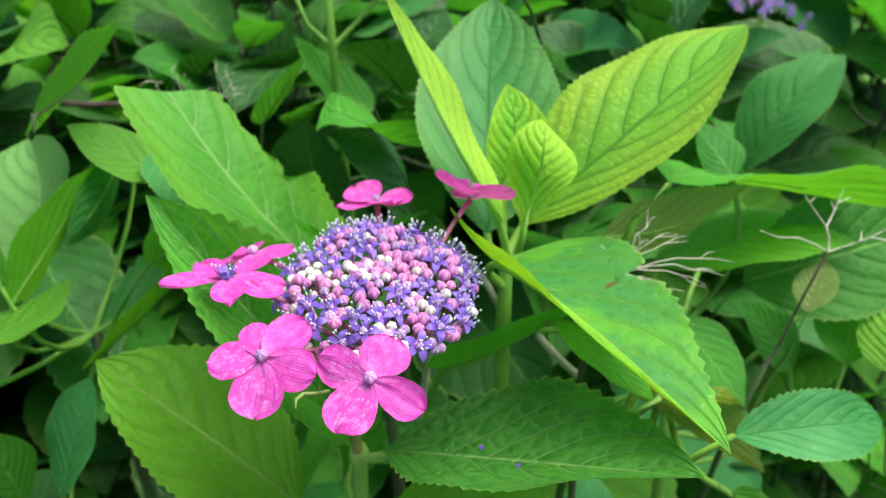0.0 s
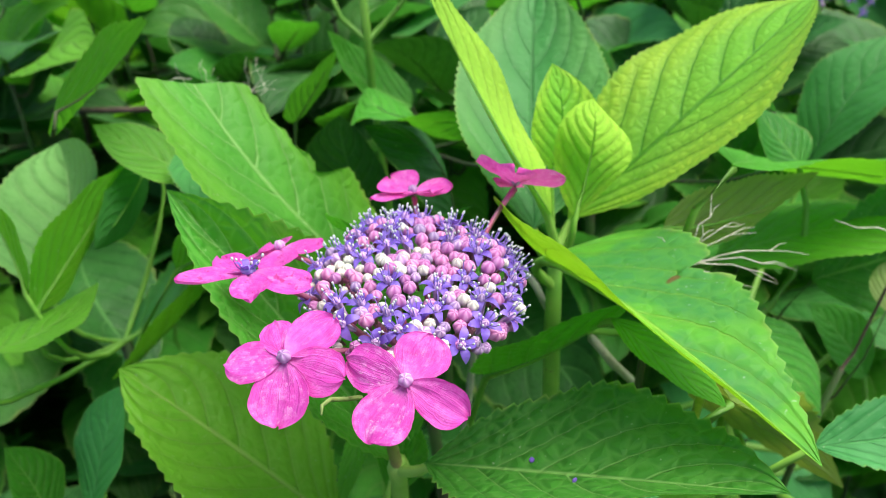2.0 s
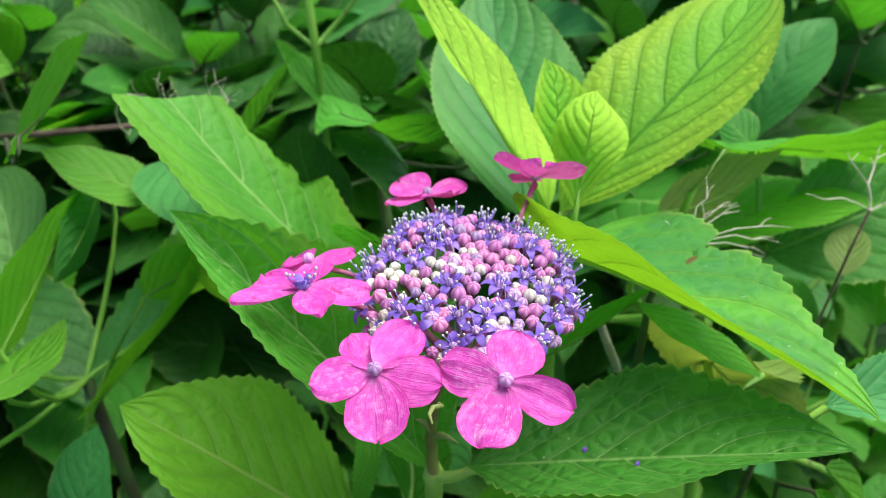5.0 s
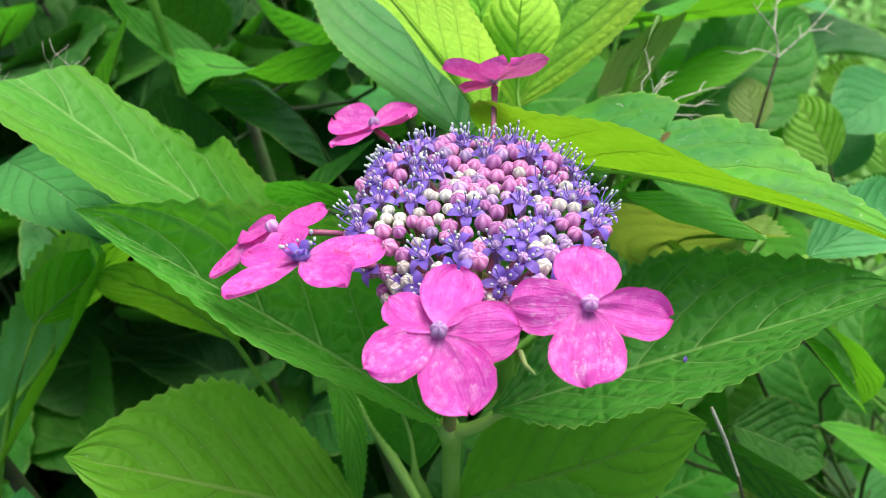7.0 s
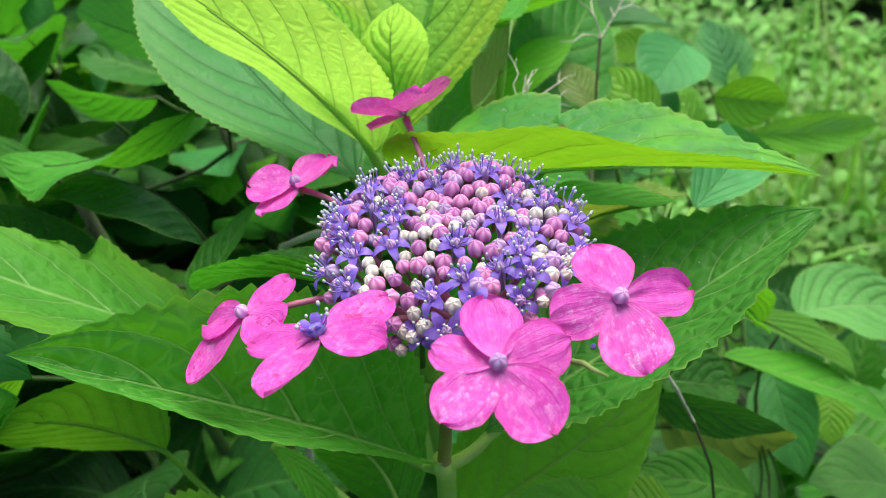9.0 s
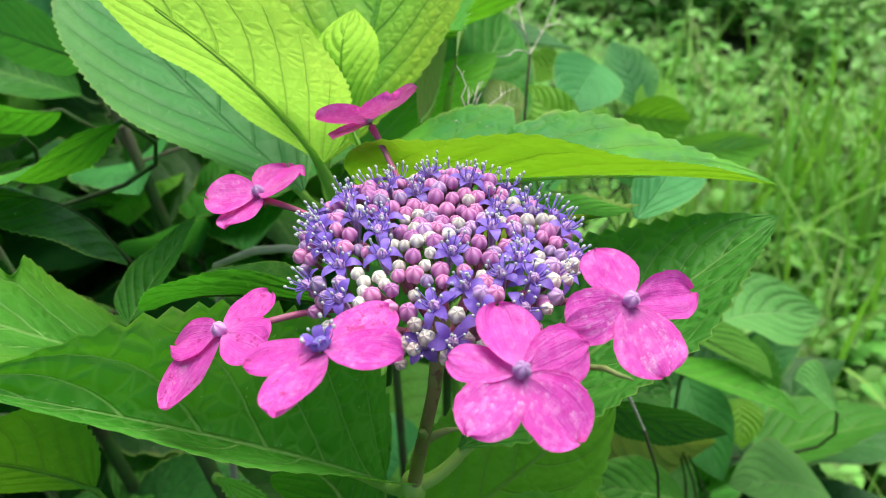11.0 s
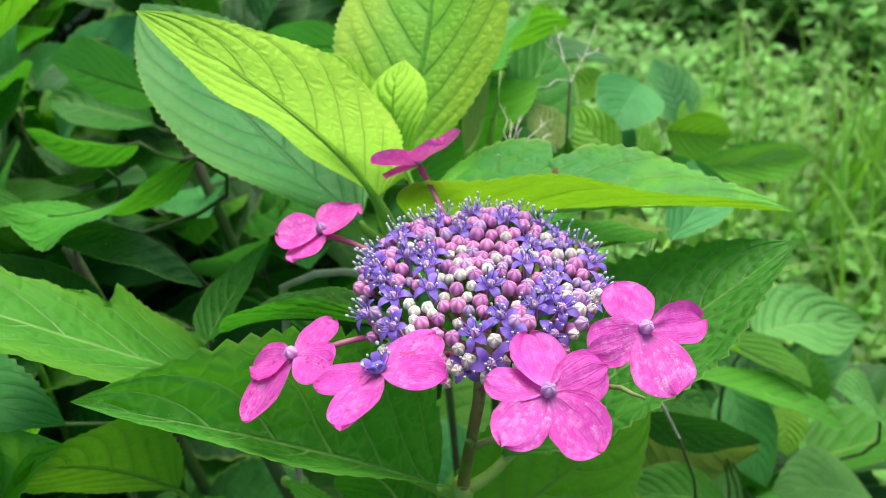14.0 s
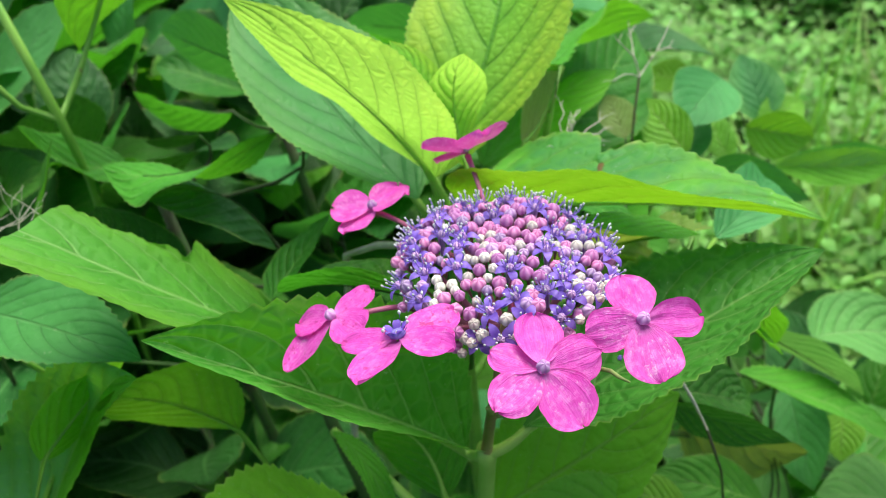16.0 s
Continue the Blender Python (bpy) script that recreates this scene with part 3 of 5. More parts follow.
def small_flower_mesh(name, rng):
    """An open fertile flower: five narrow reflexed petals, a cup, and ten stamens with white anthers."""
    verts, faces, slots = [], [], []

    def more(v, f, slot):
        o = len(verts)
        verts.extend(v)
        faces.extend(tuple(i + o for i in q) for q in f)
        slots.extend([slot] * len(f))

    for k in range(5):
        w = 2 * math.pi * (k + rng.uniform(-0.12, 0.12)) / 5
        long, wide, drop = rng.uniform(0.0030, 0.0038), rng.uniform(0.0009, 0.0012), rng.uniform(-0.0020, 0.0002)
        d, s = Vector((math.cos(w), math.sin(w), 0)), Vector((-math.sin(w), math.cos(w), 0))
        v, f = [], []
        for i in range(6):
            u = i / 5
            ww = wide * (math.sin(math.pi * min(u * 0.86 + 0.14, 1)) ** 0.7) if i < 5 else 0.0001
            c = d * (0.0008 + long * u) + Vector((0, 0, 0.0012 * math.sin(u * 2.6) + drop * u * u))
            v += [c - s * ww + Vector((0, 0, 0.0003 * (1 - u))), c, c + s * ww + Vector((0, 0, 0.0003 * (1 - u)))]
            if i:
                a = (i - 1) * 3
                f += [(a, a + 1, a + 4, a + 3), (a + 1, a + 2, a + 5, a + 4)]
        more(v, f, 0)
    more(*tube([(0, 0, -0.005), (0, 0, -0.001), (0, 0, 0.0010), (0, 0, 0.0018)], [0.0005, 0.0010, 0.0011, 0.0004], 7), 1)
    for k in range(8):
        w = 2 * math.pi * (k + rng.uniform(-0.3, 0.3)) / 8
        out, high = rng.uniform(0.0010, 0.0030), rng.uniform(0.0022, 0.0044)
        d = Vector((math.cos(w), math.sin(w), 0))
        tip = d * out + Vector((0, 0, high))
        more(*tube([d * 0.0006 + Vector((0, 0, 0.0006)), d * out * 0.75 + Vector((0, 0, high * 0.5)), tip], [0.00017, 0.00014, 0.00012], 4), 2)
        more(*tube([tip - Vector((0, 0, 0.0001)), tip + Vector((0, 0, 0.0001)), tip + Vector((0, 0, 0.0005)), tip + Vector((0, 0, 0.0007))], [0.00013, 0.00030, 0.00029, 0.00011], 6), 3)
    me = bpy.data.meshes.new(name)
    me.from_pydata(verts, [], faces)
    for mm in (VIOLET, BUD_MAUVE, FILAMENT, ANTHER):
        me.materials.append(mm)
    me.polygons.foreach_set("use_smooth", [True] * len(me.polygons))
    me.polygons.foreach_set("material_index", slots)
    return me


rng = random.Random(5)
bud_meshes = {"pink": [bud_mesh("bud", BUD_PINK, r) for r in (0.0014, 0.0016, 0.0018)], "mauve": [bud_mesh("bud", BUD_MAUVE, r) for r in (0.0013, 0.0015, 0.0017)], "cream": [bud_mesh("bud", BUD_CREAM, r) for r in (0.0012, 0.0014, 0.0016)]}
flower_meshes = [small_flower_mesh("small_flower", rng) for _ in range(5)]
spots = []


def place_on_head(count, flower, gaps, keep):
    """Fills free spots of the dome; keep gives the chance of a spot by its place."""
    for _ in range(40000):
        if count == 0:
            return
        x, y = rng.uniform(-0.030, 0.030), rng.uniform(-0.031, 0.031)
        r2 = (x / 0.0268) ** 2 + (y / 0.0282) ** 2
        gap = rng.uniform(*gaps)
        if r2 > 1.0 or rng.random() > keep(x, y, r2) or any((x - a) ** 2 + (y - b) ** 2 < (0.5 * (gap + g)) ** 2 for a, b, g, _, _ in spots):
            continue
        spots.append((x, y, gap, flower, 0.0))
        count -= 1


# small flowers open in groups, most of them towards the rim; buds fill the rest
place_on_head(40, True, (0.0042, 0.0056), lambda x, y, r2: 0.02 + 0.35 * r2 ** 2 + 1.2 * max(0, noise.noise((x * 75 + 4, y * 75, 1.0)) - 0.05))
place_on_head(360, False, (0.0023, 0.0028), lambda x, y, r2: 1.0)
# a second row of buds and flowers hangs below the rim
for k in range(46):
    w = 2 * math.pi * (k + rng.uniform(-0.3, 0.3)) / 46
    r = rng.uniform(0.90, 0.99)
    spots.append((0.0268 * r * math.cos(w), 0.0282 * r * math.sin(w), 0.0026, rng.random() < 0.14, rng.uniform(0.0022, 0.0042)))
for x, y, gap, flower, drop in spots:
    r2 = (x / 0.0268) ** 2 + (y / 0.0282) ** 2
    z = dome(x, y) - drop * (0.45 + 0.55 * (x / 0.0268) ** 2) + rng.uniform(-0.0008, 0.0008) + (0.0004 if flower else 0.0)
    steep = 4.0 + 34.0 * r2 ** 2
    out = Vector((x * steep, y * steep, 1.0)) + Vector((rng.uniform(-0.25, 0.25), rng.uniform(-0.25, 0.25), 0))
    turn = out.to_track_quat("Z", "Y").to_matrix().to_4x4() @ Matrix.Rotation(rng.uniform(0, 6.28), 4, "Z")
    if flower:
        ob = new("small_flower", rng.choice(flower_meshes))
    else:
        tone = 0.55 * noise.noise((x * 70, y * 70, 7.0)) + rng.uniform(-0.5, 0.5)
        ob = new("flower_bud", rng.choice(bud_meshes["pink" if tone < 0.0 else "mauve" if tone < 0.2 else "cream"]))
    ob.parent = flower_head
    ob.matrix_local = Matrix.Translation(Vector((HEAD.x + x, HEAD.y + y, z)) - HEAD) @ turn


def stamen_mesh():
    """One stamen that leans outwards: a violet filament and its white anther."""
    fv, ff = tube([(0.0012, 0, 0), (0.0026, 0, 0.0014), (0.0034, 0, 0.0030)], [0.00016, 0.00014, 0.00012], 5)
    av, af = tube([(0.0034, 0, 0.0028), (0.0035, 0, 0.0030), (0.0036, 0, 0.0035), (0.0037, 0, 0.0037)], [0.0001, 0.00038, 0.00036, 0.0001], 6)
    o = len(fv)
    me = bpy.data.meshes.new("stamen")
    me.from_pydata(fv + av, [], ff + [tuple(q + o for q in f) for f in af])
    me.materials.append(FILAMENT)
    me.materials.append(ANTHER)
    me.polygons.foreach_set("use_smooth", [True] * len(me.polygons))
    me.polygons.foreach_set("material_index", [0] * len(ff) + [1] * len(af))
    return me


STAMEN = stamen_mesh()


def tepal_mesh():
    """A short lilac petal of an open heart, rising and bending out."""
    v, f = [], []
    for i in range(5):
        u = i / 4
        w = 0.0009 * math.sin(math.pi * min(0.2 + 0.75 * u, 1)) + 0.00005
        x, z = 0.0009 + 0.0022 * u, 0.0004 + 0.0016 * math.sin(u * 2.0)
        v += [(x, -w, z + 0.0002), (x, 0, z), (x, w, z + 0.0002)]
        if i:
            a = (i - 1) * 3
            f += [(a, a + 1, a + 4, a + 3), (a + 1, a + 2, a + 5, a + 4)]
    me = bpy.data.meshes.new("inner_petal")
    me.from_pydata(v, [], f)
    me.materials.append(VIOLET)
    me.polygons.foreach_set("use_smooth", [True] * len(me.polygons))
    return me


TEPAL = tepal_mesh()


def floret(centre, tips, widths, rolls, root, facing, cup=0.0, heart_open=False, material=PETAL):
    """A sterile floret: broad overlapping pink petals round a small heart, on a thin stalk from the flower head."""
    c = Vector(centre)
    facing = Vector(facing).normalized()
    sv, sf = tube(bend(root, c - facing * 0.001, 0.002, 6), [0.0009, 0.0008, 0.0007, 0.0007, 0.0007, 0.0008, 0.001], 7)
    ob = part("sterile_floret", sv, sf, PEDICEL, shoot, "bright pink sterile floret with rounded petals", origin=root)
    for k, (tip, wide, roll) in enumerate(zip(tips, widths, rolls)):
        tip = Vector(tip)
        d = tip - c
        long = d.length
        d.normalize()
        s = facing.cross(d).normalized()
        n = d.cross(s)
        v, f, uv = [], [], []
        rows, cols = 18, 12
        r = random.Random(k * 31 + int(c.x * 1e5))
        ph = r.random() * 7
        layer = 0.0007 * (k % 2)
        s = (s * math.cos(roll) + n * math.sin(roll)).normalized()
        n = d.cross(s)
        # each half swells at its own place; the end is blunt, notched or drawn to a soft point
        swell = (r.uniform(0.52, 0.64), r.uniform(0.52, 0.64))
        full = (r.uniform(0.95, 1.08), r.uniform(0.95, 1.08))
        round_end = r.uniform(1.9, 2.5)
        notch, point = (r.uniform(0.03, 0.06), 0.0) if r.random() < 0.4 else (0.0, r.uniform(-0.02, 0.025))
        for i in range(rows + 1):
            u = 1 - (1 - i / rows) ** 1.6
            for j in range(cols + 1):
                q = 2 * j / cols - 1
                half = 0 if q < 0 else 1
                pk = swell[half]
                e = max(u - pk, 0) / (1 - pk)
                w = wide * long * full[half] * (0.08 + 0.92 * (1 - (1 - u / pk) ** 2) ** 0.8 if u < pk else max(1 - e ** round_end, 0.0) ** 0.5)
                w *= 1 + 0.05 * noise.noise((u * 3.3 + ph, half * 5.0, ph)) + 0.03 * noise.noise((u * 11 + ph, half * 5.0, 2.0))
                w = max(w, 0.05 * long)
                reach = u + u ** 6 * (point - notch) * math.exp(-q * q * 5) + 0.014 * math.sin(q * 5 + ph) * u ** 3 + 0.014 * noise.noise((q * 6, ph, 0.0)) * u ** 4
                h = cup * long * (q * q * 0.5 + u * u * 0.3) - 0.06 * long * u * u + 0.055 * long * math.sin(ph + q * 2.2) * u + 0.016 * long * math.sin(q * 9 + ph + u * 3) * u + 0.03 * long * noise.noise((u * 3, q * 2.4, ph)) - 0.02 * long * math.exp(-q * q * 30) * (1 - u)
                v.append(c + d * (0.0006 + reach * (long - 0.0006)) + s * (q * w) + n * (h + layer))
                uv.append((u, q))
        for i in range(rows):
            for j in range(cols):
                a = i * (cols + 1) + j
                f.append((a, a + 1, a + cols + 2, a + cols + 1))
        part("petal", v, f, material, ob, origin=c, uvs=uv)
    turned = facing.to_track_quat("Z", "Y").to_matrix().to_4x4()
    if heart_open:
        # an open lilac cup ringed by stamens
        h = new("floret_heart", bud_mesh("floret_heart", CUP, 0.0018))
        h.parent = ob
        h.matrix_local = Matrix.Translation(c + facing * 0.0014 - Vector(root)) @ turned @ Matrix.Diagonal((1.0, 1.0, 0.6, 1.0))
        for k in range(5):
            t = new("inner_petal", TEPAL)
            t.parent = ob
            t.matrix_local = Matrix.Translation(c + facing * 0.0012 - Vector(root)) @ turned @ Matrix.Rotation(2 * math.pi * k / 5 + 0.4, 4, "Z")
        for k in range(9):
            w = 2 * math.pi * k / 9 + 0.3 * math.sin(k * 5.0)
            s = new("stamen", STAMEN)
            s.parent = ob
            s.matrix_local = Matrix.Translation(c + facing * 0.0012 - Vector(root)) @ turned @ Matrix.Rotation(w, 4, "Z") @ Matrix.Scale(0.8 + 0.25 * math.sin(k * 2.3), 4)
    else:
        h = new("floret_heart", bud_mesh("floret_heart", HEART, 0.0015))
        h.parent = ob
        h.matrix_local = Matrix.Translation(c + facing * 0.0016 - Vector(root)) @ facing.to_track_quat("Z", "Y").to_matrix().to_4x4()
    return ob


floret((-0.0415, 0.1428, 0.8232), [(-0.0460, 0.1535, 0.8250), (-0.0327, 0.1530, 0.8263), (-0.0290, 0.1380, 0.8223), (-0.0424, 0.1309, 0.8156), (-0.0547, 0.1431, 0.8219)], [0.31, 0.39, 0.36, 0.45, 0.38], [0.17, 0.02, 0.32, 0.04, 0.09], (-0.0267, 0.1621, 0.8080), (-0.0900, -0.3850, 0.9200), cup=0.06)
floret((-0.0163, 0.1374, 0.8216), [(-0.0112, 0.1464, 0.8266), (-0.0040, 0.1306, 0.8186), (-0.0231, 0.1261, 0.8166), (-0.0286, 0.1427, 0.8234)], [0.50, 0.31, 0.46, 0.35], [0.03, 0.32, 0.07, -0.32], (-0.0162, 0.1598, 0.8080), (-0.0600, -0.4500, 0.8900), cup=0.06)
floret((-0.0560, 0.1715, 0.8245), [(-0.0407, 0.1702, 0.8235), (-0.0515, 0.1578, 0.8275), (-0.0712, 0.1664, 0.8278), (-0.0655, 0.1807, 0.8235)], [0.30, 0.30, 0.30, 0.32], [0.30, 0.09, -0.04, -0.32], (-0.0325, 0.1744, 0.8080), (0.0500, 0.2700, 0.9600), cup=0.06, heart_open=True, material=FRECKLED)
floret((-0.0560, 0.2012, 0.8122), [(-0.0439, 0.2008, 0.8149), (-0.0549, 0.1904, 0.8129), (-0.0724, 0.2020, 0.8066), (-0.0612, 0.2118, 0.8074)], [0.34, 0.50, 0.40, 0.42], [0.1, -0.1, 0.1, -0.1], (-0.0326, 0.1871, 0.8080), (-0.280, 0.250, 0.925), cup=0.06, material=FRECKLED)
floret((-0.0214, 0.2286, 0.8136), [(-0.0098, 0.2313, 0.8151), (-0.0151, 0.2190, 0.8190), (-0.0341, 0.2261, 0.8138), (-0.0294, 0.2384, 0.8142)], [0.50, 0.50, 0.42, 0.52], [0.1, -0.1, 0.05, -0.1], (-0.0176, 0.1992, 0.8080), (-0.120, 0.120, 0.985), cup=0.10)
floret((0.0084, 0.2195, 0.8208), [(-0.0020, 0.2266, 0.8257), (0.0215, 0.2146, 0.8244), (0.0053, 0.2300, 0.8150), (0.0080, 0.2100, 0.8300)], [0.42, 0.40, 0.38, 0.42], [0.25, -0.25, 0.1, 0.1], (-0.0057, 0.1946, 0.8080), (0.250, 0.500, 0.830), cup=0.18)

# ---- the pale young shoot behind it ----
TOP = Vector((0.024, 0.256, 0.770))
foot = Vector((0.03, 0.28, -0.01))
young = thing("leafy_hydrangea_shoot", foot, "young hydrangea shoot with yellow-green leaves round a leaf bud", "shrub shoot", "shoots of the shrub")
sv, sf = tube([foot, (0.03, 0.285, 0.3), (0.027, 0.27, 0.6), TOP - Vector((0, 0, 0.03)), TOP], [0.006, 0.005, 0.004, 0.0032, 0.0026], 12)
part("stem", sv, sf, STEM, young, origin=foot)
leaf(young, LIME, (0.0293, 0.2653, 0.7821), (0.1185, 0.3144, 0.8437), -0.027, 0.532, 0.118, 0.121, 0.271, 0.487, 0.209, 0.409, foot=TOP, teeth=38, saw=0.008)
leaf(young, LIME, (0.0221, 0.2566, 0.7896), (-0.0211, 0.2871, 0.8648), -0.812, -0.237, -0.033, -0.149, 0.305, 0.432, 0.208, 0.192, foot=TOP, teeth=38, saw=0.008)
leaf(young, BLUE_RIM, (0.0169, 0.2622, 0.7805), (0.0229, 0.3707, 0.8368), -0.013, 0.196, -0.023, -0.011, 0.256, 0.454, 0.351, 0.348, foot=TOP, teeth=38, saw=0.008)
leaf(young, LIME, (0.0225, 0.2612, 0.8047), (0.0220, 0.2687, 0.8382), -0.477, 0.062, 0.139, 0.016, 0.403, 0.446, 0.175, 0.210, foot=TOP, stalk=0.0011, teeth=24, saw=0.010)
leaf(young, LIME, (0.0292, 0.2479, 0.7934), (0.0321, 0.2437, 0.8362), 0.768, 1.372, 0.241, -0.054, 0.294, 0.463, -0.134, -0.265, foot=TOP, stalk=0.0011, teeth=24, saw=0.010)
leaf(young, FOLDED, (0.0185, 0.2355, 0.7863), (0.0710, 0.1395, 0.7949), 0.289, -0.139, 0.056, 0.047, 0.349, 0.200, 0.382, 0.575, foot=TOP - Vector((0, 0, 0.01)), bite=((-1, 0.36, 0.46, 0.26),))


# ---- the shoots next to the flower ----

left_shoot = thing("leafy_hydrangea_shoot", (-0.17, 0.33, -0.01), "hydrangea shoot with bright folded leaves beside the flower", "shrub shoot", "shoots of the shrub")
sv, sf = tube(bend((-0.17, 0.33, -0.01), (-0.165, 0.3, 0.7), 0.0, 8, (0.01, -0.01, 0)), [0.006, 0.0056, 0.0052, 0.0048, 0.0044, 0.004, 0.0036, 0.0032, 0.0028], 10)
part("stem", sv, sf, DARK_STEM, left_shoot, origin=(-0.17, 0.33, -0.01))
leaf(left_shoot, PALE, (-0.1872, 0.2943, 0.7322), (-0.2067, 0.3703, 0.7669), 0.391, 0.219, -0.029, 0.070, 0.424, 0.456, 0.622, 0.607, foot=(-0.165, 0.300, 0.700), stalk=0.0010, stalk_material=STEM)
leaf(left_shoot, SUNLIT, (-0.1753, 0.2630, 0.7461), (-0.1530, 0.3256, 0.7772), 1.101, -0.552, -0.013, 0.020, 0.333, 0.444, 0.157, 0.161, foot=(-0.165, 0.300, 0.700), stalk=0.0010, stalk_material=STEM)
leaf(left_shoot, SUNLIT, (-0.1720, 0.2166, 0.7645), (-0.1542, 0.2759, 0.7499), 0.157, 0.307, -0.127, -0.048, 0.269, 0.431, 0.083, 0.097, foot=(-0.165, 0.300, 0.700), stalk=0.0010, stalk_material=STEM)
leaf(left_shoot, BRIGHT, (-0.1724, 0.2589, 0.7575), (-0.1936, 0.2773, 0.7974), -1.484, -0.140, 0.048, -0.001, 0.330, 0.433, 0.190, 0.200, foot=(-0.165, 0.300, 0.700), stalk=0.0010, stalk_material=STEM)
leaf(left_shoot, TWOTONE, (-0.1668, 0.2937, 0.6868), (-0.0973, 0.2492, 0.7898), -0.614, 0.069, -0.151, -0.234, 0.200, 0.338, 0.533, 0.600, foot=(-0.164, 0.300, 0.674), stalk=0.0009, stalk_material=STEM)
leaf(left_shoot, BRIGHT, (-0.1203, 0.3214, 0.7712), (-0.1628, 0.3240, 0.7962), 0.172, 0.096, 0.009, -0.033, 0.307, 0.423, 0.131, 0.132, foot=(-0.165, 0.300, 0.700), stalk=0.0010, stalk_material=STEM)
leaf(left_shoot, BLUE, (-0.1490, 0.3340, 0.7732), (-0.1601, 0.2903, 0.7562), -1.452, 0.230, -0.023, 0.042, 0.339, 0.426, 0.163, 0.177, foot=(-0.165, 0.300, 0.700), stalk=0.0010, stalk_material=STEM)
leaf(left_shoot, MID, (-0.1481, 0.2731, 0.8243), (-0.1507, 0.3714, 0.8226), 0.871, -0.387, -0.030, -0.050, 0.259, 0.443, 0.201, 0.188, foot=(-0.166, 0.306, 0.809), stalk=0.0008, stalk_material=DARK_STEM)

low_left_shoot = thing("leafy_hydrangea_shoot", (-0.2, 0.28, -0.01), "low hydrangea shoot with shaded green leaves", "shrub shoot", "shoots of the shrub")
sv, sf = tube(bend((-0.2, 0.28, -0.01), (-0.19, 0.27, 0.6), 0.0, 8, (0.01, -0.01, 0)), [0.006, 0.0056, 0.0052, 0.0048, 0.0044, 0.004, 0.0036, 0.0032, 0.0028], 10)
part("stem", sv, sf, STEM, low_left_shoot, origin=(-0.2, 0.28, -0.01))
leaf(low_left_shoot, BLUE, (-0.1579, 0.2245, 0.6751), (-0.1460, 0.2527, 0.7157), 0.338, -0.367, -0.013, -0.046, 0.371, 0.446, 0.166, 0.154, foot=(-0.190, 0.270, 0.600), stalk=0.0010, stalk_material=STEM)
leaf(low_left_shoot, GREEN, (-0.1787, 0.2287, 0.6632), (-0.1848, 0.2295, 0.7061), -0.032, -0.000, 0.051, 0.004, 0.333, 0.431, 0.200, 0.200, foot=(-0.190, 0.270, 0.600), stalk=0.0010, stalk_material=STEM)
leaf(low_left_shoot, SUNLIT, (-0.1305, 0.2958, 0.7425), (-0.0895, 0.3003, 0.7582), 1.161, -0.369, 0.031, -0.020, 0.366, 0.411, 0.168, 0.168, foot=(-0.190, 0.270, 0.600), stalk=0.0010, stalk_material=STEM)
leaf(low_left_shoot, OLIVE, (-0.0711, 0.2784, 0.7182), (-0.1080, 0.2749, 0.7682), -0.970, -0.185, 0.119, 0.041, 0.353, 0.442, 0.180, 0.205, foot=(-0.190, 0.270, 0.600), stalk=0.0010, stalk_material=STEM)

bitten = thing("leafy_hydrangea_shoot", (-0.02, 0.31, -0.01), "hydrangea shoot with a large leaf eaten away at tip and rim", "shrub shoot", "shoots of the shrub")
sv, sf = tube(bend((-0.02, 0.31, -0.01), (-0.03, 0.3, 0.7), 0.0, 8, (0.01, -0.01, 0)), [0.006, 0.0056, 0.0052, 0.0048, 0.0044, 0.004, 0.0036, 0.0032, 0.0028], 10)
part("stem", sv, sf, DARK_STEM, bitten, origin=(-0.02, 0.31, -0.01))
leaf(bitten, RIMMED, (-0.0391, 0.2758, 0.7420), (-0.1251, 0.3188, 0.8522), -0.151, 0.515, 0.072, -0.183, 0.255, 0.370, 0.244, 0.181, foot=(-0.030, 0.300, 0.700), stalk=0.0008, stalk_material=DARK_STEM, cut=0.78, blunt=0.70, skew=0.17, saw=0.010, bite=((1, 0.40, 0.95, 0.40),), teeth=24)
leaf(bitten, DEEP, (-0.0215, 0.2068, 0.7901), (-0.0399, 0.2623, 0.7752), -0.523, 0.804, 0.076, -0.113, 0.352, 0.439, 0.285, 0.230, foot=(-0.030, 0.300, 0.700), stalk=0.0008, stalk_material=DARK_STEM)
leaf(bitten, GREEN, (-0.0397, 0.2835, 0.7590), (-0.0046, 0.2893, 0.7743), 0.463, 0.100, -0.021, -0.100, 0.419, 0.374, 0.196, 0.187, foot=(-0.030, 0.300, 0.700), stalk=0.0008, stalk_material=DARK_STEM)
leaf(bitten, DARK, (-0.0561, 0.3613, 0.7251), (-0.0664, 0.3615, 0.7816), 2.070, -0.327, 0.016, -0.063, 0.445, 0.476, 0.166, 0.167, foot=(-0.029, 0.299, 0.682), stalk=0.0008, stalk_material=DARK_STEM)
leaf(bitten, BLUE, (-0.1225, 0.3375, 0.7808), (-0.0917, 0.2660, 0.7803), -0.100, 0.200, 0.050, 0.000, 0.220, 0.420, 0.250, 0.250, foot=(-0.030, 0.300, 0.700), stalk=0.0008, stalk_material=DARK_STEM)

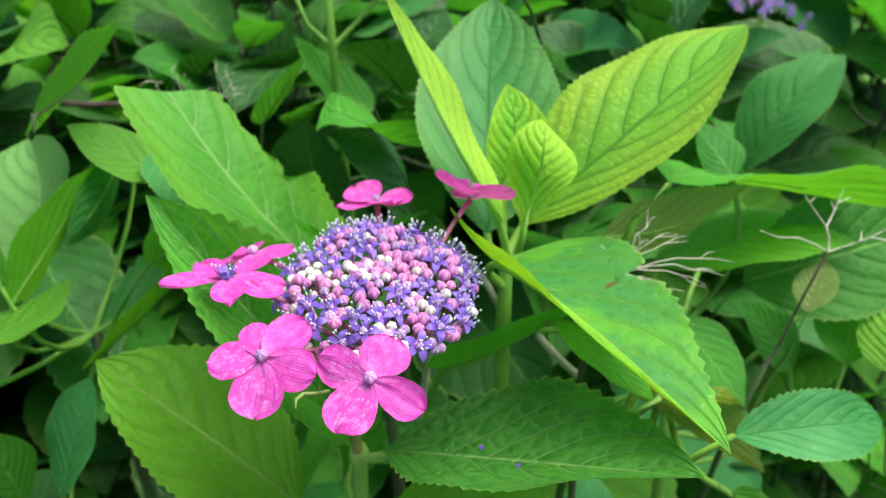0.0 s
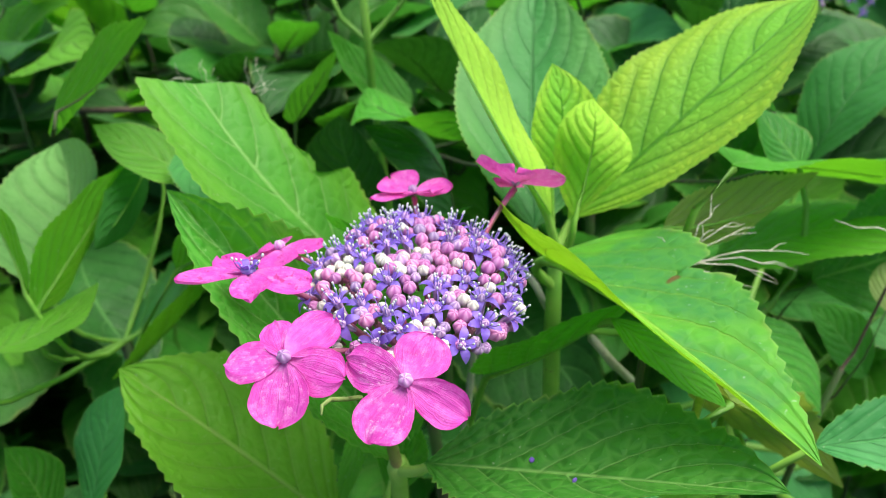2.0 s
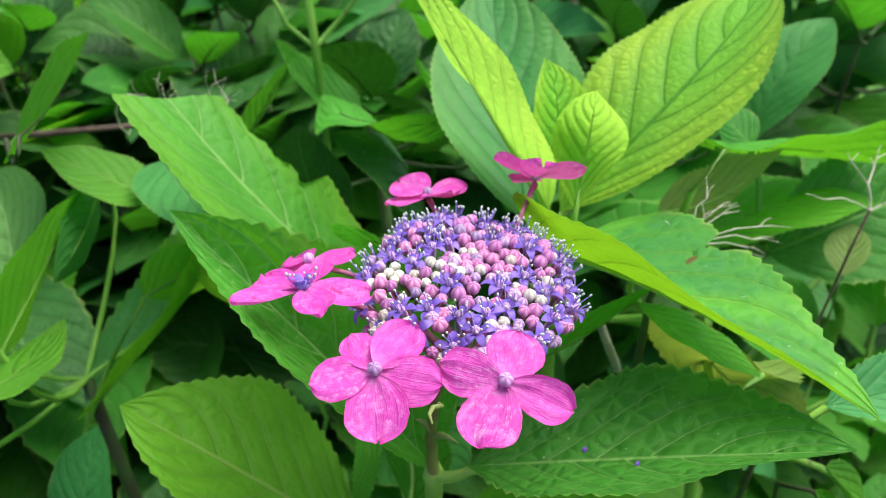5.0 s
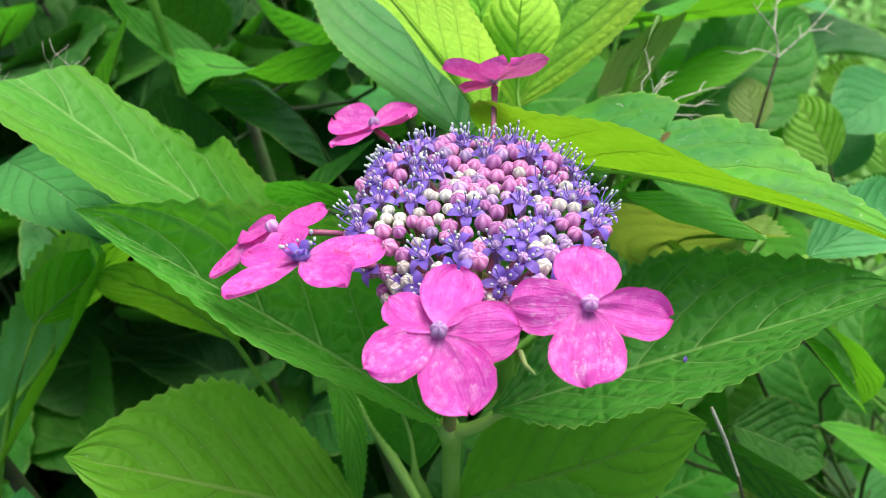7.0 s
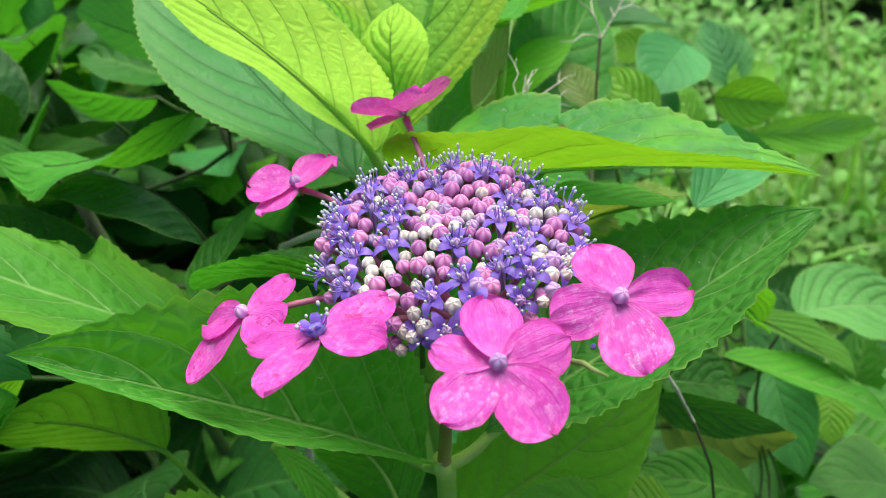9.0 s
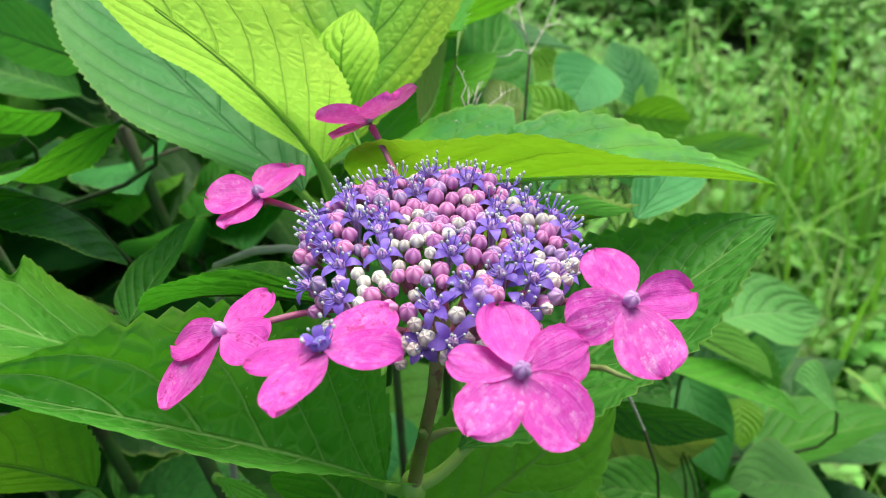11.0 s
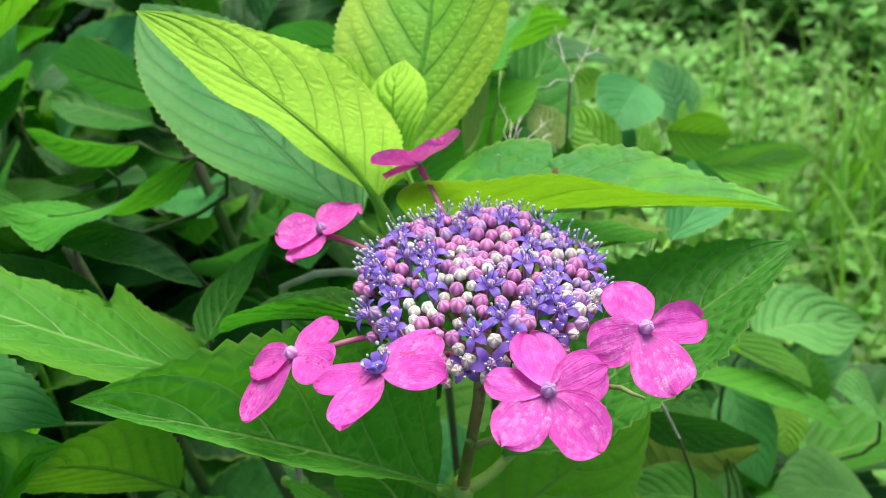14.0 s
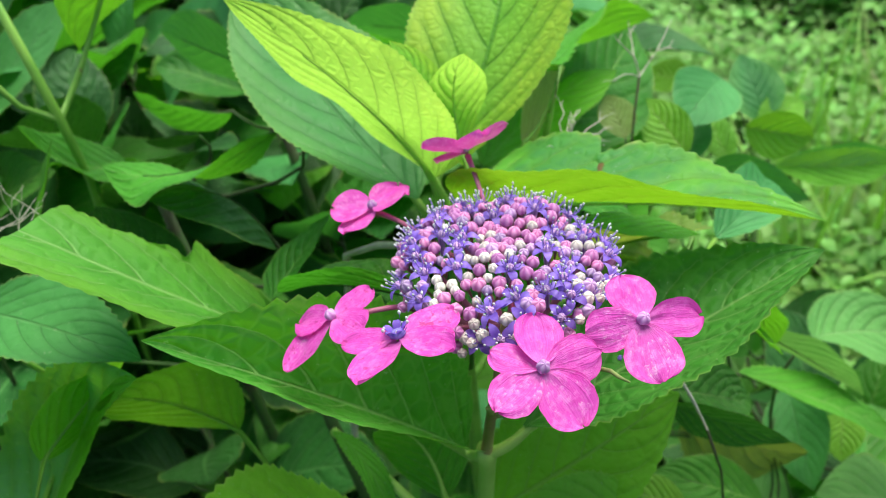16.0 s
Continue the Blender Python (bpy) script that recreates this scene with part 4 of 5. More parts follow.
back_shoot = thing("leafy_hydrangea_shoot", (-0.04, 0.42, -0.01), "hydrangea shoot with wavy green leaves behind the flower", "shrub shoot", "shoots of the shrub")
sv, sf = tube(bend((-0.04, 0.42, -0.01), (-0.03, 0.41, 0.74), 0.0, 8, (0.01, -0.01, 0)), [0.006, 0.0056, 0.0052, 0.0048, 0.0044, 0.004, 0.0036, 0.0032, 0.0028], 10)
part("stem", sv, sf, DARK_STEM, back_shoot, origin=(-0.04, 0.42, -0.01))
leaf(back_shoot, MID, (-0.0372, 0.4107, 0.7651), (-0.0737, 0.3954, 0.8102), 0.607, -0.040, -0.133, -0.010, 0.261, 0.379, 0.329, 0.336, foot=(-0.030, 0.410, 0.740), stalk=0.0008, stalk_material=DARK_STEM)
leaf(back_shoot, MID, (-0.0907, 0.3740, 0.7726), (-0.0670, 0.3776, 0.8071), 0.488, -0.124, -0.005, -0.023, 0.450, 0.382, 0.141, 0.116, foot=(-0.030, 0.410, 0.727), stalk=0.0008, stalk_material=DARK_STEM)
leaf(back_shoot, MID, (0.0033, 0.3326, 0.7906), (-0.0550, 0.3761, 0.7887), 2.654, 1.427, 0.118, 0.218, 0.278, 0.517, 0.124, 0.278, foot=(-0.030, 0.410, 0.738), stalk=0.0008, stalk_material=DARK_STEM, pucker=2.0)
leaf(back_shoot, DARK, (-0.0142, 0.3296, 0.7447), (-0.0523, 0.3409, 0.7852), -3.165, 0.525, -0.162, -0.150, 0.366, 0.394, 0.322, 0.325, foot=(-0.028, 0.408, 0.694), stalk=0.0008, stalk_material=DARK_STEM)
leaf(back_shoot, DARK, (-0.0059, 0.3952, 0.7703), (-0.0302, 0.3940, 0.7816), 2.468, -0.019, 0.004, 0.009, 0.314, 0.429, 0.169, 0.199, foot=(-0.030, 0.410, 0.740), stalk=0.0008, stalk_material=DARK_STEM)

right_shoot = thing("leafy_hydrangea_shoot", (0.12, 0.31, -0.01), "hydrangea shoot with green and one yellowing leaf", "shrub shoot", "shoots of the shrub")
sv, sf = tube(bend((0.12, 0.31, -0.01), (0.11, 0.3, 0.7), 0.0, 8, (0.01, -0.01, 0)), [0.006, 0.0056, 0.0052, 0.0048, 0.0044, 0.004, 0.0036, 0.0032, 0.0028], 10)
part("stem", sv, sf, STEM, right_shoot, origin=(0.12, 0.31, -0.01))
leaf(right_shoot, BUFF, (0.0589, 0.2496, 0.7880), (0.1215, 0.2854, 0.7880), 1.470, -0.157, -0.015, -0.088, 0.196, 0.389, 0.213, 0.195, foot=(0.110, 0.300, 0.700), stalk=0.0013, stalk_material=STEM)
leaf(right_shoot, BRIGHT, (0.0770, 0.2451, 0.8124), (0.2223, 0.3135, 0.7590), 0.450, 0.750, 0.044, -0.255, 0.228, 0.518, 0.201, 0.126, foot=(0.110, 0.300, 0.700), stalk=0.0013, stalk_material=STEM)
leaf(right_shoot, BRIGHT, (0.1025, 0.3257, 0.7234), (0.1893, 0.3111, 0.7430), 0.098, 0.014, 0.092, -0.001, 0.328, 0.406, 0.060, 0.064, foot=(0.110, 0.300, 0.700), stalk=0.0013, stalk_material=STEM)
leaf(right_shoot, BLUE, (0.0956, 0.1885, 0.7492), (0.1550, 0.2063, 0.7373), -0.532, -0.285, 0.161, 0.028, 0.197, 0.408, 0.226, 0.245, foot=(0.111, 0.299, 0.683), stalk=0.0013, stalk_material=STEM)
leaf(right_shoot, OLD, (0.0644, 0.1788, 0.7770), (0.1382, 0.2385, 0.6732), 0.392, 1.102, 0.097, -0.196, 0.201, 0.383, 0.318, 0.221, foot=(0.110, 0.300, 0.700), stalk=0.0013, stalk_material=STEM)
leaf(right_shoot, BRIGHT, (0.0354, 0.2014, 0.7874), (0.0618, 0.1738, 0.7791), 0.258, -0.072, -0.026, -0.031, 0.255, 0.449, 0.146, 0.155, foot=(0.110, 0.300, 0.700), stalk=0.0013, stalk_material=STEM)
leaf(right_shoot, MID, (-0.0013, 0.2255, 0.7450), (0.0406, 0.2015, 0.7935), 0.475, 0.105, -0.044, 0.006, 0.315, 0.427, 0.202, 0.200, foot=(0.112, 0.299, 0.668), stalk=0.0013, stalk_material=STEM)
leaf(right_shoot, BLUE, (0.1616, 0.3869, 0.7394), (0.2100, 0.4117, 0.7945), 0.043, -0.288, 0.139, 0.021, 0.321, 0.456, 0.232, 0.248, foot=(0.111, 0.299, 0.679), stalk=0.0013, stalk_material=STEM)
leaf(right_shoot, GREEN, (0.1334, 0.3298, 0.7675), (0.1150, 0.3499, 0.7879), -0.003, -0.905, -0.031, 0.018, 0.417, 0.409, 0.167, 0.125, foot=(0.110, 0.300, 0.700), stalk=0.0013, stalk_material=STEM)
leaf(right_shoot, BRIGHT, (0.1908, 0.2927, 0.6865), (0.2034, 0.3306, 0.7069), 0.300, 0.300, 0.050, 0.020, 0.380, 0.420, 0.450, 0.450, foot=(0.114, 0.298, 0.636), stalk=0.0013, stalk_material=STEM)
leaf(right_shoot, PALE, (0.2296, 0.3583, 0.7122), (0.1924, 0.3137, 0.6819), 0.500, 0.100, 0.050, 0.020, 0.360, 0.420, 0.200, 0.200, foot=(0.114, 0.298, 0.636), stalk=0.0013, stalk_material=STEM)
leaf(right_shoot, MID, (0.1823, 0.3211, 0.6570), (0.1563, 0.3409, 0.6865), 0.200, 0.100, 0.050, 0.020, 0.380, 0.420, 0.200, 0.200, foot=(0.116, 0.297, 0.609), stalk=0.0013, stalk_material=STEM)
leaf(right_shoot, GREEN, (0.0964, 0.2702, 0.7337), (0.1231, 0.2415, 0.7090), 0.200, 0.100, 0.050, 0.020, 0.400, 0.450, 0.150, 0.150, foot=(0.110, 0.300, 0.700), stalk=0.0013, stalk_material=STEM)
leaf(right_shoot, BRIGHT, (0.0980, 0.1840, 0.7269), (0.1211, 0.1740, 0.6803), 0.200, 0.200, 0.080, 0.000, 0.240, 0.400, 0.300, 0.300, foot=(0.113, 0.298, 0.659), stalk=0.0013, stalk_material=STEM)

low_right_shoot = thing("leafy_hydrangea_shoot", (0.2, 0.2, -0.01), "low hydrangea shoot with pale and dark leaves", "shrub shoot", "shoots of the shrub")
sv, sf = tube(bend((0.2, 0.2, -0.01), (0.17, 0.19, 0.56), 0.0, 8, (0.01, -0.01, 0)), [0.006, 0.0056, 0.0052, 0.0048, 0.0044, 0.004, 0.0036, 0.0032, 0.0028], 10)
part("stem", sv, sf, STEM, low_right_shoot, origin=(0.2, 0.2, -0.01))
leaf(low_right_shoot, PALE, (0.1801, 0.1817, 0.6354), (0.2485, 0.1482, 0.6060), -0.340, -1.136, -0.069, -0.087, 0.293, 0.450, 0.184, 0.202, foot=(0.170, 0.190, 0.560), stalk=0.0008, stalk_material=DARK_STEM)
leaf(low_right_shoot, PALE, (0.1482, 0.1950, 0.6569), (0.1682, 0.1487, 0.6280), 1.041, -0.157, 0.023, -0.000, 0.330, 0.431, 0.181, 0.180, foot=(0.170, 0.190, 0.560), stalk=0.0008, stalk_material=DARK_STEM)
leaf(low_right_shoot, MID, (0.1178, 0.1850, 0.6595), (0.1764, 0.1353, 0.6055), 0.207, -0.348, 0.068, 0.118, 0.219, 0.438, 0.136, 0.167, foot=(0.170, 0.190, 0.560), stalk=0.0008, stalk_material=DARK_STEM)
leaf(low_right_shoot, PALE, (0.1935, 0.1108, 0.5356), (0.1473, 0.1522, 0.5674), -0.037, 0.194, 0.089, 0.022, 0.365, 0.422, 0.200, 0.209, foot=(0.179, 0.187, 0.484), stalk=0.0008, stalk_material=DARK_STEM)
leaf(low_right_shoot, PALE, (0.2057, 0.1220, 0.5845), (0.1812, 0.1421, 0.6203), 0.219, -0.070, 0.077, 0.026, 0.357, 0.432, 0.200, 0.220, foot=(0.173, 0.189, 0.536), stalk=0.0008, stalk_material=DARK_STEM)
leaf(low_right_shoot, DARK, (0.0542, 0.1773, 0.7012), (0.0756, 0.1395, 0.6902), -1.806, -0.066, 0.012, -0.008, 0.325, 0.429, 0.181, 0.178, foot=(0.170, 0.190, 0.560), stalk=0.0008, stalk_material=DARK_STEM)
leaf(low_right_shoot, BRIGHT, (0.0950, 0.1819, 0.7188), (0.1077, 0.1623, 0.6947), 0.439, 0.026, 0.002, -0.003, 0.341, 0.427, 0.202, 0.198, foot=(0.170, 0.190, 0.560), stalk=0.0008, stalk_material=DARK_STEM)
leaf(low_right_shoot, DEEP, (0.0825, 0.1939, 0.6713), (0.1092, 0.1726, 0.6555), -0.311, 0.000, 0.040, 0.000, 0.440, 0.430, 0.350, 0.350, foot=(0.1700, 0.1900, 0.5600), stalk=0.0005, stalk_material=DARK_STEM)
leaf(low_right_shoot, OLD, (0.1076, 0.2069, 0.6164), (0.1724, 0.1706, 0.5599), -1.809, 0.000, 0.040, 0.000, 0.260, 0.430, 0.400, 0.400, foot=(0.1700, 0.1900, 0.5600), stalk=0.0005, stalk_material=DARK_STEM)
leaf(low_right_shoot, BLUE, (0.2025, 0.1995, 0.5670), (0.1622, 0.1587, 0.5492), -0.475, 0.000, 0.040, 0.000, 0.300, 0.430, 0.200, 0.200, foot=(0.1700, 0.1900, 0.5600), stalk=0.0005, stalk_material=DARK_STEM)
leaf(low_right_shoot, OLIVE, (0.2216, 0.1739, 0.5477), (0.1971, 0.1605, 0.5374), -0.226, 0.000, 0.040, 0.000, 0.420, 0.430, 0.200, 0.200, foot=(0.1700, 0.1900, 0.5600), stalk=0.0005, stalk_material=DARK_STEM)
leaf(low_right_shoot, MID, (0.1010, 0.1572, 0.6063), (0.0699, 0.1954, 0.6253), 0.268, 0.000, 0.040, 0.000, 0.280, 0.430, 0.200, 0.200, foot=(0.1700, 0.1900, 0.5600), stalk=0.0005, stalk_material=DARK_STEM)
leaf(low_right_shoot, OLIVE, (0.0549, 0.1674, 0.6423), (0.0375, 0.1899, 0.6537), 0.339, 0.000, 0.040, 0.000, 0.300, 0.430, 0.200, 0.200, foot=(0.1700, 0.1900, 0.5600), stalk=0.0005, stalk_material=DARK_STEM)
leaf(low_right_shoot, PALE, (0.1712, 0.1952, 0.5411), (0.1463, 0.1637, 0.5397), -0.731, 0.000, 0.040, 0.000, 0.260, 0.430, 0.200, 0.200, foot=(0.1700, 0.1900, 0.5600), stalk=0.0005, stalk_material=DARK_STEM)
leaf(low_right_shoot, SUNLIT, (0.0122, 0.1486, 0.6958), (-0.0381, 0.1763, 0.7208), 0.314, 0.000, 0.040, 0.000, 0.300, 0.430, 0.200, 0.200, foot=(0.1700, 0.1900, 0.5600), stalk=0.0005, stalk_material=DARK_STEM)

far_right_shoot = thing("leafy_hydrangea_shoot", (0.4, 0.36, -0.01), "hydrangea shoot with blue-green leaves at the edge of the weeds", "shrub shoot", "shoots of the shrub")
sv, sf = tube(bend((0.4, 0.36, -0.01), (0.38, 0.33, 0.55), 0.0, 8, (0.01, -0.01, 0)), [0.006, 0.0056, 0.0052, 0.0048, 0.0044, 0.004, 0.0036, 0.0032, 0.0028], 10)
part("stem", sv, sf, STEM, far_right_shoot, origin=(0.4, 0.36, -0.01))
leaf(far_right_shoot, BLUE, (0.4292, 0.3384, 0.5460), (0.5126, 0.2744, 0.5354), 0.976, 0.146, -0.056, -0.006, 0.280, 0.418, 0.222, 0.220, foot=(0.384, 0.329, 0.511), stalk=0.0008, stalk_material=DARK_STEM)
leaf(far_right_shoot, BLUE_RIM, (0.3007, 0.2868, 0.6658), (0.3212, 0.3195, 0.6942), 0.075, 0.007, 0.026, 0.017, 0.372, 0.415, 0.175, 0.182, foot=(0.380, 0.330, 0.550), stalk=0.0008, stalk_material=DARK_STEM)
leaf(far_right_shoot, TWOTONE, (0.2728, 0.2612, 0.6577), (0.3604, 0.2218, 0.6299), -1.540, 0.000, 0.040, 0.000, 0.130, 0.430, 0.100, 0.800, foot=(0.3800, 0.3300, 0.5500), stalk=0.0005, stalk_material=DARK_STEM)
leaf(far_right_shoot, OLIVE, (0.2810, 0.2881, 0.6708), (0.3133, 0.2591, 0.6576), -1.400, 0.000, 0.040, 0.000, 0.360, 0.430, 0.300, 0.300, foot=(0.3800, 0.3300, 0.5500), stalk=0.0005, stalk_material=DARK_STEM)
leaf(far_right_shoot, OLIVE, (0.2926, 0.2843, 0.6652), (0.3347, 0.2809, 0.6671), -0.509, 0.000, 0.040, 0.000, 0.300, 0.430, 0.200, 0.200, foot=(0.3800, 0.3300, 0.5500), stalk=0.0005, stalk_material=DARK_STEM)
leaf(far_right_shoot, OLIVE, (0.2536, 0.2796, 0.6640), (0.2742, 0.3095, 0.6798), 0.212, 0.000, 0.040, -0.050, 0.260, 0.430, 0.200, 0.200, foot=(0.3800, 0.3300, 0.5500), stalk=0.0005, stalk_material=DARK_STEM)
leaf(far_right_shoot, BLUE, (0.2698, 0.3003, 0.7056), (0.2108, 0.2861, 0.7060), 0.339, 0.000, 0.040, 0.000, 0.340, 0.430, 0.100, 0.300, foot=(0.3800, 0.3300, 0.5500), stalk=0.0005, stalk_material=DARK_STEM)
leaf(far_right_shoot, OLIVE, (0.2971, 0.3380, 0.6806), (0.3030, 0.3794, 0.6711), 0.806, 0.000, 0.040, 0.000, 0.280, 0.430, 0.200, 0.200, foot=(0.3800, 0.3300, 0.5500), stalk=0.0005, stalk_material=DARK_STEM)
leaf(far_right_shoot, OLIVE, (0.1998, 0.2732, 0.6988), (0.2124, 0.3120, 0.7145), 0.508, 0.000, 0.040, 0.000, 0.300, 0.430, 0.200, 0.200, foot=(0.3800, 0.3300, 0.5500), stalk=0.0005, stalk_material=DARK_STEM)
leaf(far_right_shoot, BLUE, (0.2254, 0.2905, 0.6729), (0.2565, 0.3027, 0.6877), -0.012, 0.000, 0.040, 0.000, 0.300, 0.430, 0.200, 0.200, foot=(0.3800, 0.3300, 0.5500), stalk=0.0005, stalk_material=DARK_STEM)
leaf(far_right_shoot, BUFF, (0.1582, 0.2810, 0.7277), (0.1745, 0.3060, 0.7367), 0.146, 0.000, 0.040, 0.000, 0.300, 0.430, 0.200, 0.200, foot=(0.1140, 0.2980, 0.6360), stalk=0.0005, stalk_material=DARK_STEM)
leaf(far_right_shoot, GREEN, (0.1411, 0.3117, 0.7209), (0.2512, 0.3488, 0.7309), -0.850, 0.000, 0.060, 0.000, 0.270, 0.430, 0.200, 0.200, foot=(0.1140, 0.2980, 0.6360), stalk=0.0005, stalk_material=DARK_STEM)
leaf(far_right_shoot, BLUE, (0.2050, 0.2605, 0.6949), (0.2063, 0.2074, 0.6952), -1.217, 0.000, 0.040, 0.000, 0.240, 0.430, 0.200, 0.200, foot=(0.3800, 0.3300, 0.5500), stalk=0.0005, stalk_material=DARK_STEM)

far_back_shoot = thing("leafy_hydrangea_shoot", (0.06, 0.46, -0.01), "hydrangea shoot with blue-green leaves in the shade", "shrub shoot", "shoots of the shrub")
sv, sf = tube(bend((0.06, 0.46, -0.01), (0.06, 0.45, 0.74), 0.0, 8, (0.01, -0.01, 0)), [0.006, 0.0056, 0.0052, 0.0048, 0.0044, 0.004, 0.0036, 0.0032, 0.0028], 10)
part("stem", sv, sf, DARK_STEM, far_back_shoot, origin=(0.06, 0.46, -0.01))
leaf(far_back_shoot, BRIGHT, (0.0179, 0.3789, 0.8570), (-0.0329, 0.4223, 0.8181), -0.611, 0.473, 0.109, -0.073, 0.381, 0.433, 0.243, 0.199, foot=(0.060, 0.450, 0.740), stalk=0.0008, stalk_material=DARK_STEM)
leaf(far_back_shoot, BLUE, (0.0571, 0.4570, 0.7615), (0.0349, 0.5155, 0.7781), -1.375, -0.249, -0.034, -0.035, 0.358, 0.439, 0.170, 0.156, foot=(0.060, 0.450, 0.740), stalk=0.0008, stalk_material=DARK_STEM)
leaf(far_back_shoot, BLUE, (0.1417, 0.3917, 0.7646), (0.1082, 0.4368, 0.7715), -1.010, -0.058, 0.007, 0.009, 0.327, 0.432, 0.176, 0.179, foot=(0.062, 0.449, 0.704), stalk=0.0008, stalk_material=DARK_STEM)
leaf(far_back_shoot, GREEN, (0.0291, 0.4365, 0.7533), (-0.0020, 0.4833, 0.7648), 2.128, -0.522, 0.088, 0.017, 0.324, 0.434, 0.211, 0.234, foot=(0.061, 0.449, 0.726), stalk=0.0008, stalk_material=DARK_STEM)


# ---- the shrub round about ----
def spray(place, height, lean, turn, count, size, mats, seed, label="hydrangea shoot with broad toothed leaves"):
    """A leafy shoot: a stem with crossing pairs of leaves towards its top."""
    r = random.Random(seed)
    foot = Vector((place[0], place[1], ground_height(*place) - 0.01))
    top = foot + Vector((lean[0], lean[1], height))
    ob = thing("leafy_hydrangea_shoot", foot, label, "shrub shoot", "shoots of the shrub")
    sv, sf = tube(bend(foot, top, 0.0, 8, (r.uniform(-0.02, 0.02), r.uniform(-0.02, 0.02), 0)), [0.0045 - 0.0004 * k for k in range(9)], 6)
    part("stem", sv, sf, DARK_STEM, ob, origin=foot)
    for k in range(count):
        pair, half = k // 2, k % 2
        a = radians(turn + 90 * (pair % 2) + 180 * half + r.uniform(-25, 25))
        at = top - Vector((0, 0, 0.008 + 0.042 * pair + r.uniform(0, 0.015)))
        lift = [1.0, 0.5, 0.2, 0.0, -0.1, -0.2][min(pair, 5)] + r.uniform(-0.3, 0.3)
        long = size * [0.6, 0.9, 1.05, 1.1, 1.1, 1.0][min(pair, 5)] * r.uniform(0.8, 1.2)
        d = Vector((math.cos(a), math.sin(a), lift)).normalized()
        base = at + d * (0.012 + 0.012 * pair)
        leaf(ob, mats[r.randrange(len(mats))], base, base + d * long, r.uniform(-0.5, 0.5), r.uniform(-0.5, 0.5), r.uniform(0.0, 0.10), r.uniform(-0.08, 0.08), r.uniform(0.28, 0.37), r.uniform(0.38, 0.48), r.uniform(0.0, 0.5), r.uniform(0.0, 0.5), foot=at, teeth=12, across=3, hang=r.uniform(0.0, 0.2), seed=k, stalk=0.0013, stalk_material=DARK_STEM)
    return ob


def clear_of_flower(x, y, top):
    """Keeps the filling shoots under and behind the leaves round the flower."""
    near = math.hypot(x + 0.02, y - 0.2)
    return top < 0.50 + 0.35 * max(0.0, near - 0.12)


rng = random.Random(11)
made = 0
for k in range(1500):
    if made >= 190:
        break
    x, y = rng.uniform(-0.75, 0.62), rng.uniform(-0.02, 1.15)
    # the weeds begin where the shrub ends
    if x > 0.10 + 0.62 * max(y - 0.1, 0) or ((x + 0.10) / 0.72) ** 2 + ((y - 0.56) / 0.62) ** 2 > 1.0 + 0.2 * noise.noise((x * 3, y * 3, 1.0)):
        continue
    if y < 0.12 and abs(x) < 0.5:
        continue
    tall = rng.uniform(0.58, 0.74) + 0.06 * (y > 0.5)
    if y < 0.44 and -0.25 < x < 0.3:
        tall = rng.uniform(0.40, 0.60)
        if not clear_of_flower(x, y, tall):
            continue
    elif y < 0.5 and abs(x) < 0.35:
        tall = rng.uniform(0.5, 0.66)
    if x < -0.14 and y < 0.42:
        tall = rng.uniform(0.40, 0.52)
    # shade by place is put into the leaf colours: dark deep in, brighter outside
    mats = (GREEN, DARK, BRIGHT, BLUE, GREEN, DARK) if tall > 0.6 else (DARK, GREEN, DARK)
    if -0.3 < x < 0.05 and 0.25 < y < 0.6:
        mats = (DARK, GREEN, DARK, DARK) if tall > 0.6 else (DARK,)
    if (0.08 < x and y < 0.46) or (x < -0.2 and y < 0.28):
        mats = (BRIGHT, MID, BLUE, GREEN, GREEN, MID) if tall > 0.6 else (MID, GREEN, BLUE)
    spray((x, y), tall, (rng.uniform(-0.04, 0.04), rng.uniform(-0.05, 0.03)), rng.uniform(0, 180), 12, rng.uniform(0.105, 0.135), mats, k)
    made += 1


# the lower storey, its shade put into the dark leaf colour
rng = random.Random(29)
for k in range(75):
    x, y = rng.uniform(-0.40, 0.36), rng.uniform(0.16, 0.60)
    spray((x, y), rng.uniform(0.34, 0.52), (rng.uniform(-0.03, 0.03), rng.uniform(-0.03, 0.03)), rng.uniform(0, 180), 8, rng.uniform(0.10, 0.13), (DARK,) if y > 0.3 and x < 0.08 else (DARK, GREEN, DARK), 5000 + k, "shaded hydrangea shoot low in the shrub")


# ---- a dry flower stalk of last year, and other twigs ----
def twig(name, points, radii, material, label, category, branches=(), fine=1.0):
    sv, sf = tube(points, radii, 7)
    ob = part(name, sv, sf, material, None, origin=points[0])
    tagged(ob, label, category)
    for pts, rr, mat in branches:
        bv, bf = tube(pts, [q * fine for q in rr], 6)
        part("twiglet", bv, bf, mat, ob, origin=pts[0])
    return ob


